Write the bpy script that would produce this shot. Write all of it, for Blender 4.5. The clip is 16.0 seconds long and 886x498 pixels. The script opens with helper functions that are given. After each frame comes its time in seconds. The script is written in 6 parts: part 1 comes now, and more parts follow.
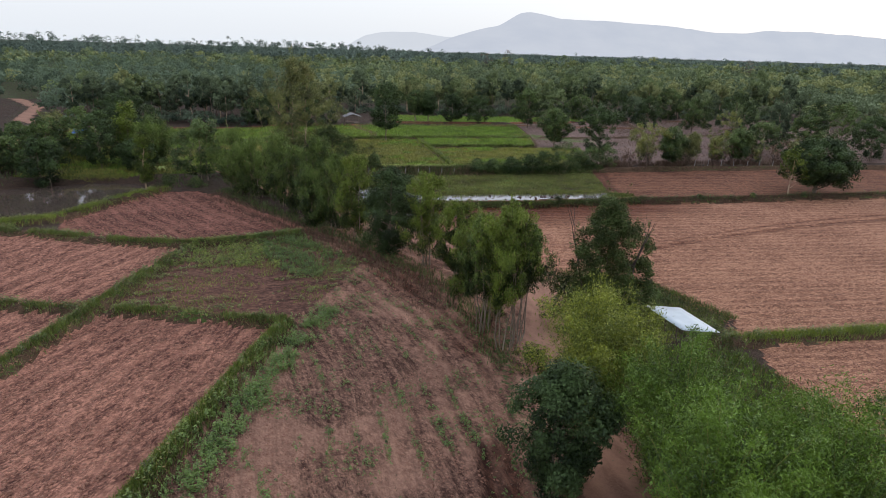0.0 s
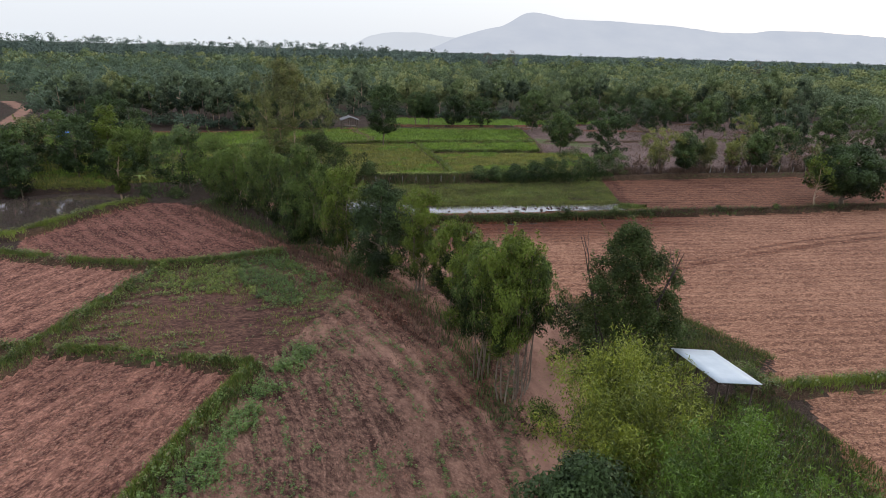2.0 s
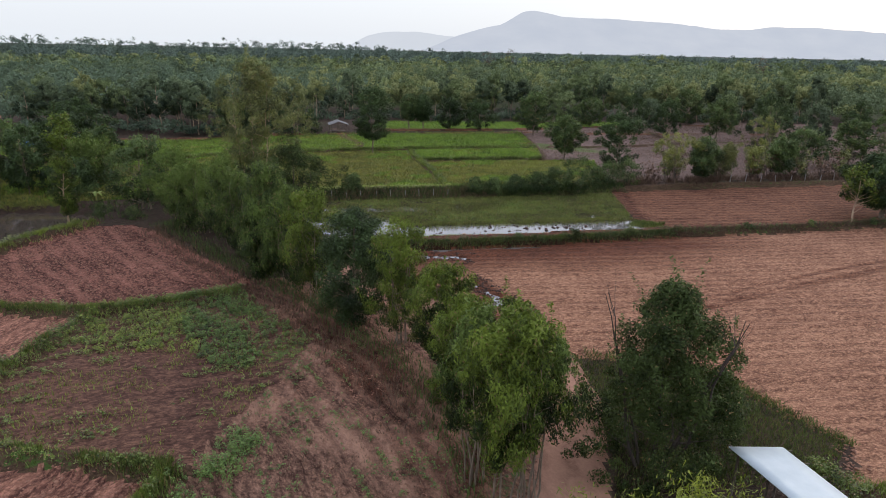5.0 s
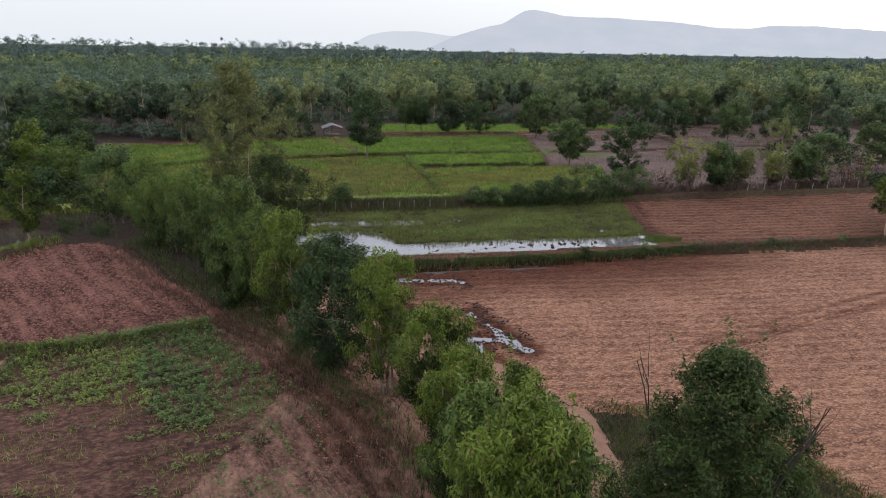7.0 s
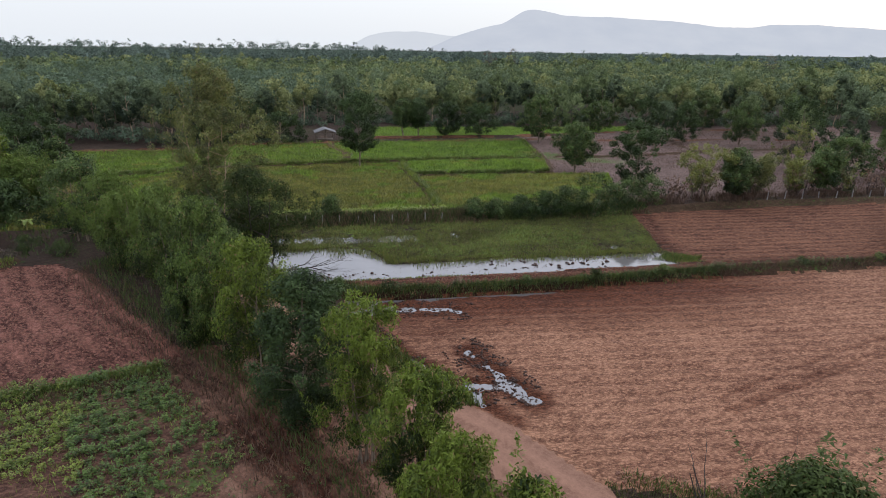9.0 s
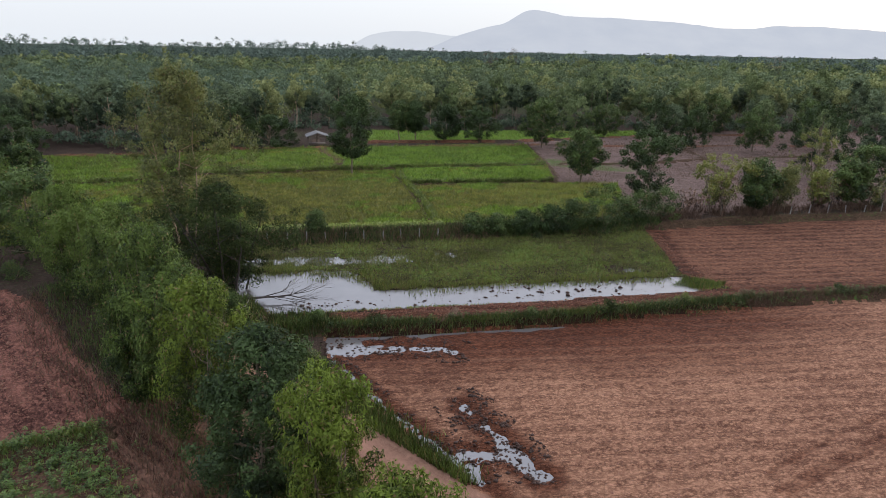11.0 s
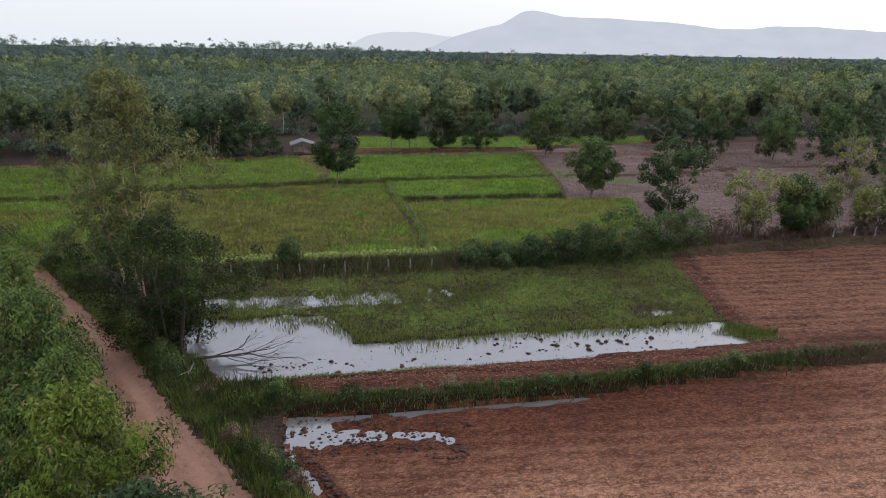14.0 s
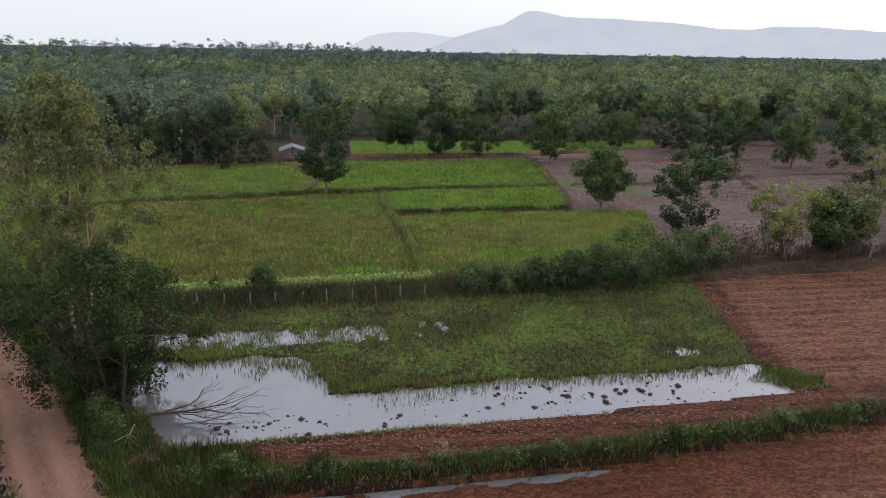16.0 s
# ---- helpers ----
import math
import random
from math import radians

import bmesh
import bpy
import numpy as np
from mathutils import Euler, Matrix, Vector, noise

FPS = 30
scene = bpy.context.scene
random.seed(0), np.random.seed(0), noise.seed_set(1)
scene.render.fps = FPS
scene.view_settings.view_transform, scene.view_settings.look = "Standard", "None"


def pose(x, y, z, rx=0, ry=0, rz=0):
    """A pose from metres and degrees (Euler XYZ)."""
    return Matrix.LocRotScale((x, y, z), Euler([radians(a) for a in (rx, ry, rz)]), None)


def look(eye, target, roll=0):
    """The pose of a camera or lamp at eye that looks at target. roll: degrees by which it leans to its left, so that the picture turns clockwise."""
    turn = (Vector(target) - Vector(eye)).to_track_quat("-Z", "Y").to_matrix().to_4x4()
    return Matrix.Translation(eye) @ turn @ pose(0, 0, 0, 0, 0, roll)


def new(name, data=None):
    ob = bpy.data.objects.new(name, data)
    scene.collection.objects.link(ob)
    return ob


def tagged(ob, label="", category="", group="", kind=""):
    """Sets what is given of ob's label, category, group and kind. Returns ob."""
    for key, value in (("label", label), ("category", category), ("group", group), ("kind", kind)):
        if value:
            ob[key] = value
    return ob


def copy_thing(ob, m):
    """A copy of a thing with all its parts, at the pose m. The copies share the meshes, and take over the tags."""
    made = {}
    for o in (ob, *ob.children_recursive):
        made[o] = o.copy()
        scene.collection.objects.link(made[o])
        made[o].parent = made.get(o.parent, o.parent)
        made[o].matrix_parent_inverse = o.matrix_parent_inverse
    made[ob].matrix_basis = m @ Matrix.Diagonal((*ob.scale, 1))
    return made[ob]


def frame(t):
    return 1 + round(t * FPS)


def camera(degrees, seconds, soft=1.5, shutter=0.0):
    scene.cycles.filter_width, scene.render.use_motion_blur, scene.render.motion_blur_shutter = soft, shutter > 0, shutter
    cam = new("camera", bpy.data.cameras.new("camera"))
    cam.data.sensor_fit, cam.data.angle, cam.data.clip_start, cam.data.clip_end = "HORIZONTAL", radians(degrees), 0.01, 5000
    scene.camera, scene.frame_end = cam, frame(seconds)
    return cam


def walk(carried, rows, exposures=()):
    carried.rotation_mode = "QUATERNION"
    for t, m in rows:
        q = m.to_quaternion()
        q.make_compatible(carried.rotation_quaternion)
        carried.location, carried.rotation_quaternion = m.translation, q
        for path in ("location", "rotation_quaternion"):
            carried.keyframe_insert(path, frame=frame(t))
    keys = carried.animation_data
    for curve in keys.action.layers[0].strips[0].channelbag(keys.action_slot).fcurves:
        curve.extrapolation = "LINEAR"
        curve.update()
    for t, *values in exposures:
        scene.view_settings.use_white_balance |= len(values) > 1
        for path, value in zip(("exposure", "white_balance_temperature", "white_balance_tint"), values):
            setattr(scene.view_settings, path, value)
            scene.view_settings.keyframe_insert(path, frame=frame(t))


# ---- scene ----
cam = camera(71.2, 16.0, soft=0.75, shutter=0.15)
PATH = [
    (0, (0.78, -1.325, 16.94), (1.11, 0.55, 16.327), 1.7),
    (0.5, (1.162, 0.071, 16.941), (1.486, 1.947, 16.329), 1.6),
    (1, (1.549, 1.46, 16.94), (1.869, 3.337, 16.327), 1.7),
    (1.5, (1.945, 2.835, 16.939), (2.263, 4.712, 16.326), 1.6),
    (2, (2.348, 4.201, 16.933), (2.665, 6.078, 16.321), 1.6),
    (2.5, (2.757, 5.589, 16.927), (3.073, 7.466, 16.314), 1.5),
    (3, (3.161, 7.009, 16.92), (3.478, 8.886, 16.306), 1.4),
    (3.5, (3.548, 8.451, 16.913), (3.866, 10.327, 16.299), 1.3),
    (4, (3.908, 9.873, 16.911), (4.226, 11.75, 16.297), 1.2),
    (6.5, (5.562, 16.715, 16.976), (5.875, 18.592, 16.36), 1.1),
    (7, (5.897, 18.079, 16.979), (6.209, 19.956, 16.363), 1.0),
    (7.5, (6.237, 19.439, 16.976), (6.549, 21.317, 16.361), 0.9),
    (8, (6.584, 20.797, 16.974), (6.894, 22.675, 16.358), 0.9),
    (8.5, (6.93, 22.173, 16.97), (7.238, 24.05, 16.354), 0.8),
    (9, (7.261, 23.562, 16.972), (7.57, 25.44, 16.356), 0.8),
    (11.5, (8.829, 30.6, 17.062), (9.138, 32.477, 16.446), 1.1),
    (12, (9.104, 32.013, 17.066), (9.413, 33.891, 16.45), 1.1),
    (12.5, (9.351, 33.419, 17.064), (9.661, 35.297, 16.449), 1.0),
    (13, (9.592, 34.818, 17.06), (9.904, 36.695, 16.445), 1.0),
    (13.5, (9.854, 36.226, 17.058), (10.169, 38.103, 16.443), 1.1),
    (14, (10.15, 37.638, 17.055), (10.466, 39.515, 16.441), 1.0),
    (14.5, (10.481, 39.051, 17.05), (10.798, 40.928, 16.437), 1.0),
    (15, (10.839, 40.46, 17.044), (11.155, 42.337, 16.43), 1.1),
    (15.5, (11.216, 41.87, 17.039), (11.529, 43.748, 16.425), 1.1),
    (16, (11.593, 43.287, 17.037), (11.904, 45.165, 16.424), 1.0),
]
walk(cam, [(t, look(eye, target, roll)) for t, eye, target, roll in PATH])

# ---- sky, sun and haze ----
SUN_AZ, SUN_EL = 62.0, 24.0          # degrees clockwise from +y, and above the horizon
world = bpy.data.worlds.new("hazy_evening_sky")
scene.world = world
world.use_nodes = True
wn, wl = world.node_tree.nodes, world.node_tree.links
wn.clear()
w_out = wn.new("ShaderNodeOutputWorld")
w_bg = wn.new("ShaderNodeBackground")
w_sky = wn.new("ShaderNodeTexSky")
w_sky.sky_type = 'NISHITA'
w_sky.sun_disc = False
w_sky.sun_elevation, w_sky.sun_rotation = radians(SUN_EL), radians(SUN_AZ)
w_sky.air_density, w_sky.dust_density, w_sky.ozone_density = 1.0, 4.0, 1.0
w_bg.inputs["Strength"].default_value = 0.1
# a veil of thin cloud over the clear sky
w_gain = wn.new("ShaderNodeMix")
w_gain.data_type = 'RGBA'
w_gain.inputs["Factor"].default_value = 0.72
w_tc, w_sep, w_rise, w_veil = wn.new("ShaderNodeTexCoord"), wn.new("ShaderNodeSeparateXYZ"), wn.new("ShaderNodeMapRange"), wn.new("ShaderNodeMix")
w_veil.data_type, w_rise.interpolation_type = 'RGBA', 'SMOOTHSTEP'
w_rise.inputs["From Max"].default_value = 0.55
w_veil.inputs["A"].default_value, w_veil.inputs["B"].default_value = (11.2, 11.8, 12.7, 1), (16.3, 17.2, 20.6, 1)
wl.new(w_tc.outputs["Generated"], w_sep.inputs["Vector"])
wl.new(w_sep.outputs["Z"], w_rise.inputs["Value"])
wl.new(w_rise.outputs["Result"], w_veil.inputs["Factor"])
wl.new(w_veil.outputs["Result"], w_gain.inputs["B"])
wl.new(w_sky.outputs["Color"], w_gain.inputs["A"])
wl.new(w_gain.outputs["Result"], w_bg.inputs["Color"])
wl.new(w_bg.outputs["Background"], w_out.inputs["Surface"])

sun = new("sun", bpy.data.lights.new("sun", 'SUN'))
sun.data.energy, sun.data.angle, sun.data.color = 0.6, radians(14), (1.0, 0.95, 0.90)
sun_way = Vector((math.sin(radians(SUN_AZ)) * math.cos(radians(SUN_EL)), math.cos(radians(SUN_AZ)) * math.cos(radians(SUN_EL)), math.sin(radians(SUN_EL))))
sun.matrix_world = look(sun_way * 60 + Vector((10, 60, 0)), (10, 60, 0))


# ---- materials ----
class Shader:
    """A small node builder."""

    def __init__(self, name):
        self.mat = bpy.data.materials.new(name)
        self.mat.use_nodes = True
        self.tree = self.mat.node_tree
        self.tree.nodes.clear()
        self.out = self.node("ShaderNodeOutputMaterial")

    def node(self, kind, **values):
        n = self.tree.nodes.new(kind)
        for key, v in values.items():
            n.inputs[key.replace("_", " ")].default_value = v
        return n

    def link(self, a, b):
        self.tree.links.new(a, b)

    def coords(self, angle=0.0, scale=(1, 1, 1)):
        tc = self.node("ShaderNodeTexCoord")
        mp = self.node("ShaderNodeMapping", Rotation=(0, 0, radians(angle)), Scale=tuple(1 / v for v in scale))
        mp.vector_type = 'TEXTURE'
        self.link(tc.outputs["Object"], mp.inputs["Vector"])
        return mp.outputs["Vector"]

    def noise(self, vec, scale, detail=4.0, rough=0.6):
        n = self.node("ShaderNodeTexNoise", Scale=scale, Detail=detail, Roughness=rough)
        if vec is not None:
            self.link(vec, n.inputs["Vector"])
        return n.outputs["Fac"]

    def ramp(self, fac, a, b, lo=0.0, hi=1.0):
        n = self.node("ShaderNodeMapRange")
        n.inputs["From Min"].default_value, n.inputs["From Max"].default_value = a, b
        n.inputs["To Min"].default_value, n.inputs["To Max"].default_value = lo, hi
        self.link(fac, n.inputs["Value"])
        return n.outputs["Result"]

    def math(self, op, a, b):
        n = self.node("ShaderNodeMath")
        n.operation = op
        for i, v in enumerate((a, b)):
            if isinstance(v, (int, float)):
                n.inputs[i].default_value = v
            else:
                self.link(v, n.inputs[i])
        return n.outputs[0]

    def mix(self, fac, a, b, blend='MIX'):
        n = self.node("ShaderNodeMix")
        n.data_type, n.blend_type = 'RGBA', blend
        for key, v in (("Factor", fac), ("A", a), ("B", b)):
            if isinstance(v, tuple):
                n.inputs[key].default_value = (*v, 1)
            elif isinstance(v, (int, float)):
                n.inputs[key].default_value = v
            else:
                self.link(v, n.inputs[key])
        return n.outputs["Result"]

    def attribute(self, name):
        n = self.node("ShaderNodeAttribute")
        n.attribute_name = name
        return n.outputs["Fac"]

    def bump(self, height, strength, distance):
        n = self.node("ShaderNodeBump", Strength=strength, Distance=distance)
        self.link(height, n.inputs["Height"])
        return n.outputs["Normal"]

    def surface(self, colour, rough=0.9, normal=None, spec=0.3, metal=0.0):
        p = self.node("ShaderNodeBsdfPrincipled", Metallic=metal)
        p.inputs["Specular IOR Level"].default_value = spec
        for key, v in (("Base Color", colour), ("Roughness", rough)):
            if isinstance(v, tuple):
                p.inputs[key].default_value = (*v, 1)
            elif isinstance(v, (int, float)):
                p.inputs[key].default_value = v
            else:
                self.link(v, p.inputs[key])
        if normal is not None:
            self.link(normal, p.inputs["Normal"])
        return p.outputs["BSDF"]

    def done(self, shader):
        self.link(shader, self.out.inputs["Surface"])
        return self.mat


def soil(name, pale, dark, angle=0.0, stripes=0.35, green=(0.075, 0.115, 0.03), wet=(0.44, 0.32, 0.27), relief=0.05, cells=12.0, gap_shade=0.6, follow=""):
    """Tilled or bare earth: clods and crumbs, streaks along the working direction, damp hollows and low weeds."""
    s = Shader(name)
    pale, dark, wet = (tuple(0.72 * c for c in v) for v in (pale, dark, tuple(c / 0.72 for c in wet)))
    green = tuple(0.8 * c for c in green)
    flat = s.coords()
    lines = s.coords(angle, (0.14, 1.0, 1.0))
    if follow:      # streaks run along a curved line, whose distance the ground carries
        xyz, mixed = s.node("ShaderNodeSeparateXYZ"), s.node("ShaderNodeCombineXYZ")
        s.link(flat, xyz.inputs["Vector"])
        s.link(s.attribute(follow), mixed.inputs["X"])
        s.link(s.math('MULTIPLY', xyz.outputs["Y"], 0.09), mixed.inputs["Y"])
        lines = mixed.outputs["Vector"]
    large = s.noise(flat, 0.13, 3)
    streak = s.noise(lines, 1.9, 6, 0.7)
    clod = s.noise(flat, 6.5, 7, 0.75)
    crumb = s.noise(flat, 21.0, 3, 0.6)
    tone = s.math('ADD', s.math('MULTIPLY', s.ramp(streak, 0.3, 0.7), stripes), s.math('MULTIPLY', s.ramp(clod, 0.28, 0.72), 1 - stripes))
    lump = s.noise(s.coords(angle, (0.6, 1.0, 1.0)), 3.4, 5, 0.75)
    tone = s.math('ADD', tone, s.math('ADD', s.ramp(large, 0.3, 0.7, -0.18, 0.18), s.ramp(lump, 0.36, 0.64, -0.3, 0.3)))
    colour = s.mix(s.ramp(tone, 0.2, 0.8), tuple(0.88 * c for c in dark), tuple(1.06 * c for c in pale))
    colour = s.mix(s.ramp(crumb, 0.38, 0.7, 0, 0.5), colour, tuple(0.55 * c for c in dark))
    # loose clods; the shade in the gaps between them is painted dark
    shift = s.node("ShaderNodeVectorMath")
    shift.operation = 'ADD'
    warp = s.node("ShaderNodeTexNoise", Scale=3.0, Detail=3.0)
    s.link(flat, warp.inputs["Vector"])
    s.link(s.coords(angle, (0.5, 1.0, 1.0)), shift.inputs[0])
    small = s.node("ShaderNodeVectorMath")
    small.operation = 'SCALE'
    small.inputs["Scale"].default_value = 0.35
    s.link(warp.outputs["Color"], small.inputs[0])
    s.link(small.outputs["Vector"], shift.inputs[1])
    cell = s.node("ShaderNodeTexVoronoi", Scale=cells, Randomness=1.0)
    s.link(shift.outputs["Vector"], cell.inputs["Vector"])
    gap = s.ramp(cell.outputs["Distance"], 0.30, 0.72)
    colour = s.mix(s.math('MULTIPLY', gap, gap_shade), colour, tuple(0.45 * c for c in dark))
    one_clod = s.node("ShaderNodeSeparateColor")
    s.link(cell.outputs["Color"], one_clod.inputs["Color"])
    colour = s.mix(s.math('MULTIPLY', s.ramp(one_clod.outputs["Red"], 0.6, 1.0), gap_shade * 0.5), colour, tuple(1.2 * c for c in pale))
    # damp, and on the bare strip also the tree row's painted shade
    w = s.attribute("wet")
    w = s.ramp(s.math('ADD', w, s.ramp(clod, 0.3, 0.7, -0.18, 0.18)), 0.15, 0.75)
    colour = s.mix(w, colour, wet, 'MULTIPLY')
    soaked = s.ramp(s.attribute("wet"), 0.8, 1.25)
    colour = s.mix(soaked, colour, (0.74, 0.64, 0.58), 'MULTIPLY')
    p = s.attribute("pale")
    colour = s.mix(s.math('MULTIPLY', p, s.ramp(clod, 0.2, 0.8, 0.5, 1.0)), colour, tuple(min(1, 1.25 * c) for c in pale))
    g = s.attribute("green")
    leafy = s.noise(flat, 3.2, 5, 0.7)
    g = s.ramp(s.math('ADD', g, s.ramp(leafy, 0.25, 0.75, -0.5, 0.5)), 0.42, 0.62)
    tint = s.mix(s.noise(flat, 1.1, 3), green, tuple(1.8 * c for c in green))
    colour = s.mix(g, colour, tint)
    height = s.math('ADD', s.math('ADD', s.math('MULTIPLY', clod, 0.8), s.math('ADD', s.math('MULTIPLY', lump, 1.2), s.math('MULTIPLY', gap, -0.9 * gap_shade))), s.math('ADD', s.math('MULTIPLY', streak, 0.5), s.math('MULTIPLY', crumb, 0.25)))
    return s.done(s.surface(colour, s.ramp(w, 0, 1, 0.97, 0.85), s.bump(height, 1.0, relief), 0.12))


def leaves(name, a, b, gloss=0.45, through_light=0.35, dry=0.0, grain=0.8, shine=0.4):
    """Foliage: every leaf its own shade between a and b, a few dry ones, some light passing through."""
    a, b, through_light = tuple(0.62 * c for c in a), tuple(0.98 * c for c in b), 0.45 * through_light
    s = Shader(name)
    geo = s.node("ShaderNodeNewGeometry")
    info = s.node("ShaderNodeObjectInfo")
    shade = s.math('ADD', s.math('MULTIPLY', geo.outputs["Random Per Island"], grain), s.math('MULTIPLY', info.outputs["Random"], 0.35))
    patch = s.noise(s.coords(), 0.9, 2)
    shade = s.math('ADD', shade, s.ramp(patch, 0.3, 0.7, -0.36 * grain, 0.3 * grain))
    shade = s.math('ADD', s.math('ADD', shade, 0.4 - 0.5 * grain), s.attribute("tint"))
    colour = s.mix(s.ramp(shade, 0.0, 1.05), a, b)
    if dry:
        colour = s.mix(s.ramp(geo.outputs["Random Per Island"], 1 - dry, 1 - dry + 0.01), colour, (0.22, 0.15, 0.07))
    body = s.surface(colour, gloss, None, shine)
    t = s.node("ShaderNodeBsdfTranslucent")
    s.link(s.mix(0.5, colour, (0.16, 0.22, 0.02)), t.inputs["Color"])
    m = s.node("ShaderNodeMixShader", Fac=through_light)
    s.link(body, m.inputs[1])
    s.link(t.outputs["BSDF"], m.inputs[2])
    return s.done(m.outputs["Shader"])


def bark(name, a, b):
    s = Shader(name)
    v = s.coords(0, (1, 1, 0.25))
    n = s.noise(v, 6.0, 5)
    return s.done(s.surface(s.mix(s.ramp(n, 0.3, 0.7), a, b), 0.9, s.bump(n, 0.8, 0.02)))


def water(name, murk, ior=2.05, rough=0.03):
    s = Shader(name)
    ripple = s.noise(s.coords(), 2.2, 3)
    murky = s.mix(s.noise(s.coords(), 0.35, 4), murk, tuple(1.6 * c for c in murk))
    skin = s.surface(murky, rough, s.bump(ripple, 0.04, 0.02), 0.5)
    skin.node.inputs["IOR"].default_value = ior
    return s.done(skin)


def plain(name, a, b, rough=0.7, scale=3.0, metal=0.0, relief=0.01):
    s = Shader(name)
    n = s.noise(s.coords(), scale, 5)
    return s.done(s.surface(s.mix(s.ramp(n, 0.3, 0.7), a, b), rough, s.bump(n, 0.5, relief), 0.4, metal))


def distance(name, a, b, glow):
    """Hazy far distance: the pale of lit air is put into a glowing colour."""
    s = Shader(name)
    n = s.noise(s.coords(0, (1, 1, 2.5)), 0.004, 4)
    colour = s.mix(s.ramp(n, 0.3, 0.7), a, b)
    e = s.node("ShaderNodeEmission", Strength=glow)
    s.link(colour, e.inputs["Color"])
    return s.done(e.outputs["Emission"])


M_FIELD = soil("harrowed_pink_soil", (0.58, 0.31, 0.19), (0.225, 0.098, 0.06), 3, 0.2, cells=9.0, gap_shade=0.7)
M_FIELD_L = soil("ploughed_pink_soil", (0.63, 0.31, 0.21), (0.14, 0.058, 0.043), 68, 0.5, relief=0.1, cells=7.5, gap_shade=0.65)
M_FIELD_R = soil("ploughed_red_brown_soil", (0.46, 0.21, 0.15), (0.10, 0.04, 0.03), -55, 0.5, relief=0.1, cells=7.5, gap_shade=0.65)
M_RED = soil("red_harrowed_soil", (0.34, 0.160, 0.094), (0.105, 0.043, 0.027), -4, 0.5, cells=8.0, gap_shade=0.7)
M_EARTH = soil("eroded_bare_earth", (0.43, 0.242, 0.166), (0.095, 0.047, 0.034), -60, 0.72, green=(0.055, 0.085, 0.028), relief=0.09, cells=9.0, gap_shade=0.45, follow="ridge")
M_WEED = soil("weedy_fallow_soil", (0.27, 0.142, 0.095), (0.095, 0.047, 0.036), 8, 0.5, green=(0.07, 0.10, 0.03), cells=7.0)
M_ROAD = soil("packed_laterite_road", (0.39, 0.218, 0.15), (0.31, 0.168, 0.115), -57, 0.4, relief=0.008, gap_shade=0.12)
M_MARSH = soil("flooded_paddy_soil", (0.10, 0.075, 0.045), (0.06, 0.045, 0.03), 0, 0.3, green=(0.095, 0.14, 0.028))
M_RICE = soil("rice_stand", (0.16, 0.165, 0.035), (0.08, 0.10, 0.022), 0, 0.3, green=(0.09, 0.15, 0.02), relief=0.12, cells=2.2, gap_shade=0.5)
M_DRY = soil("dry_grey_paddy_soil", (0.34, 0.235, 0.20), (0.115, 0.075, 0.06), 4, 0.6, green=(0.07, 0.10, 0.03))
M_BUND = soil("grassy_bund_earth", (0.16, 0.10, 0.06), (0.08, 0.05, 0.03), 0, 0.3, green=(0.05, 0.085, 0.02))
M_FLOOR = soil("scrub_floor", (0.12, 0.078, 0.056), (0.05, 0.036, 0.026), 30, 0.3, green=(0.04, 0.065, 0.02))
M_WATER = water("still_paddy_water", (0.10, 0.094, 0.09))
M_POND = water("dark_pond_water", (0.045, 0.034, 0.027), 1.33, 0.05)

M_EUC = leaves("eucalyptus_leaves", (0.017, 0.034, 0.012), (0.125, 0.180, 0.038), 0.62, 0.28, 0.03, 0.8, 0.2)
M_EUC_Y = leaves("young_eucalyptus_leaves", (0.016, 0.034, 0.008), (0.145, 0.195, 0.026), 0.62, 0.3, 0.04, 0.8, 0.2)
M_DARK = leaves("dark_glossy_leaves", (0.013, 0.028, 0.010), (0.058, 0.095, 0.029), 0.62, 0.2, 0.0, 0.6, 0.2)
M_BUSH = leaves("shrub_leaves", (0.020, 0.042, 0.013), (0.10, 0.15, 0.04), 0.6, 0.25, 0.03, 0.6, 0.25)
M_ACACIA = leaves("dark_small_leaves", (0.013, 0.024, 0.008), (0.066, 0.095, 0.026), 0.7, 0.25, 0.03, 0.8, 0.15)
M_BAMBOO = leaves("bamboo_leaves", (0.06, 0.085, 0.011), (0.26, 0.295, 0.03), 0.5, 0.42)
M_BAMBOO_G = leaves("green_bamboo_leaves", (0.020, 0.052, 0.007), (0.13, 0.225, 0.022), 0.5, 0.42)
M_OLIVE = leaves("olive_feathery_leaves", (0.055, 0.072, 0.02), (0.205, 0.215, 0.058), 0.55, 0.35, 0.05)
M_YELLOW = leaves("yellow_green_leaves", (0.085, 0.11, 0.02), (0.25, 0.27, 0.05), 0.5, 0.35, 0.08)
# haze over the woods is put into their leaf colours, raised and bluer
M_WOOD_A = leaves("plantation_leaves", (0.048, 0.075, 0.040), (0.22, 0.27, 0.118), 0.8, 0.3, 0.0, 0.3, 0.1)
M_WOOD_B = leaves("dull_forest_leaves", (0.040, 0.062, 0.043), (0.165, 0.208, 0.116), 0.8, 0.25, 0.0, 0.3, 0.1)
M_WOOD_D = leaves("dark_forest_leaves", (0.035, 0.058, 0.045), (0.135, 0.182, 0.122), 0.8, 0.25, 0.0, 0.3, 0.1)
# distance haze is put into this leaf colour, so it is bluer and paler
M_FARW = leaves("far_hazy_leaves", (0.06, 0.09, 0.08), (0.15, 0.195, 0.165), 0.8, 0.2, 0.0, 0.3, 0.1)
M_WOOD_C = leaves("pale_canopy_leaves", (0.078, 0.10, 0.044), (0.29, 0.31, 0.13), 0.8, 0.3, 0.0, 0.3, 0.1)
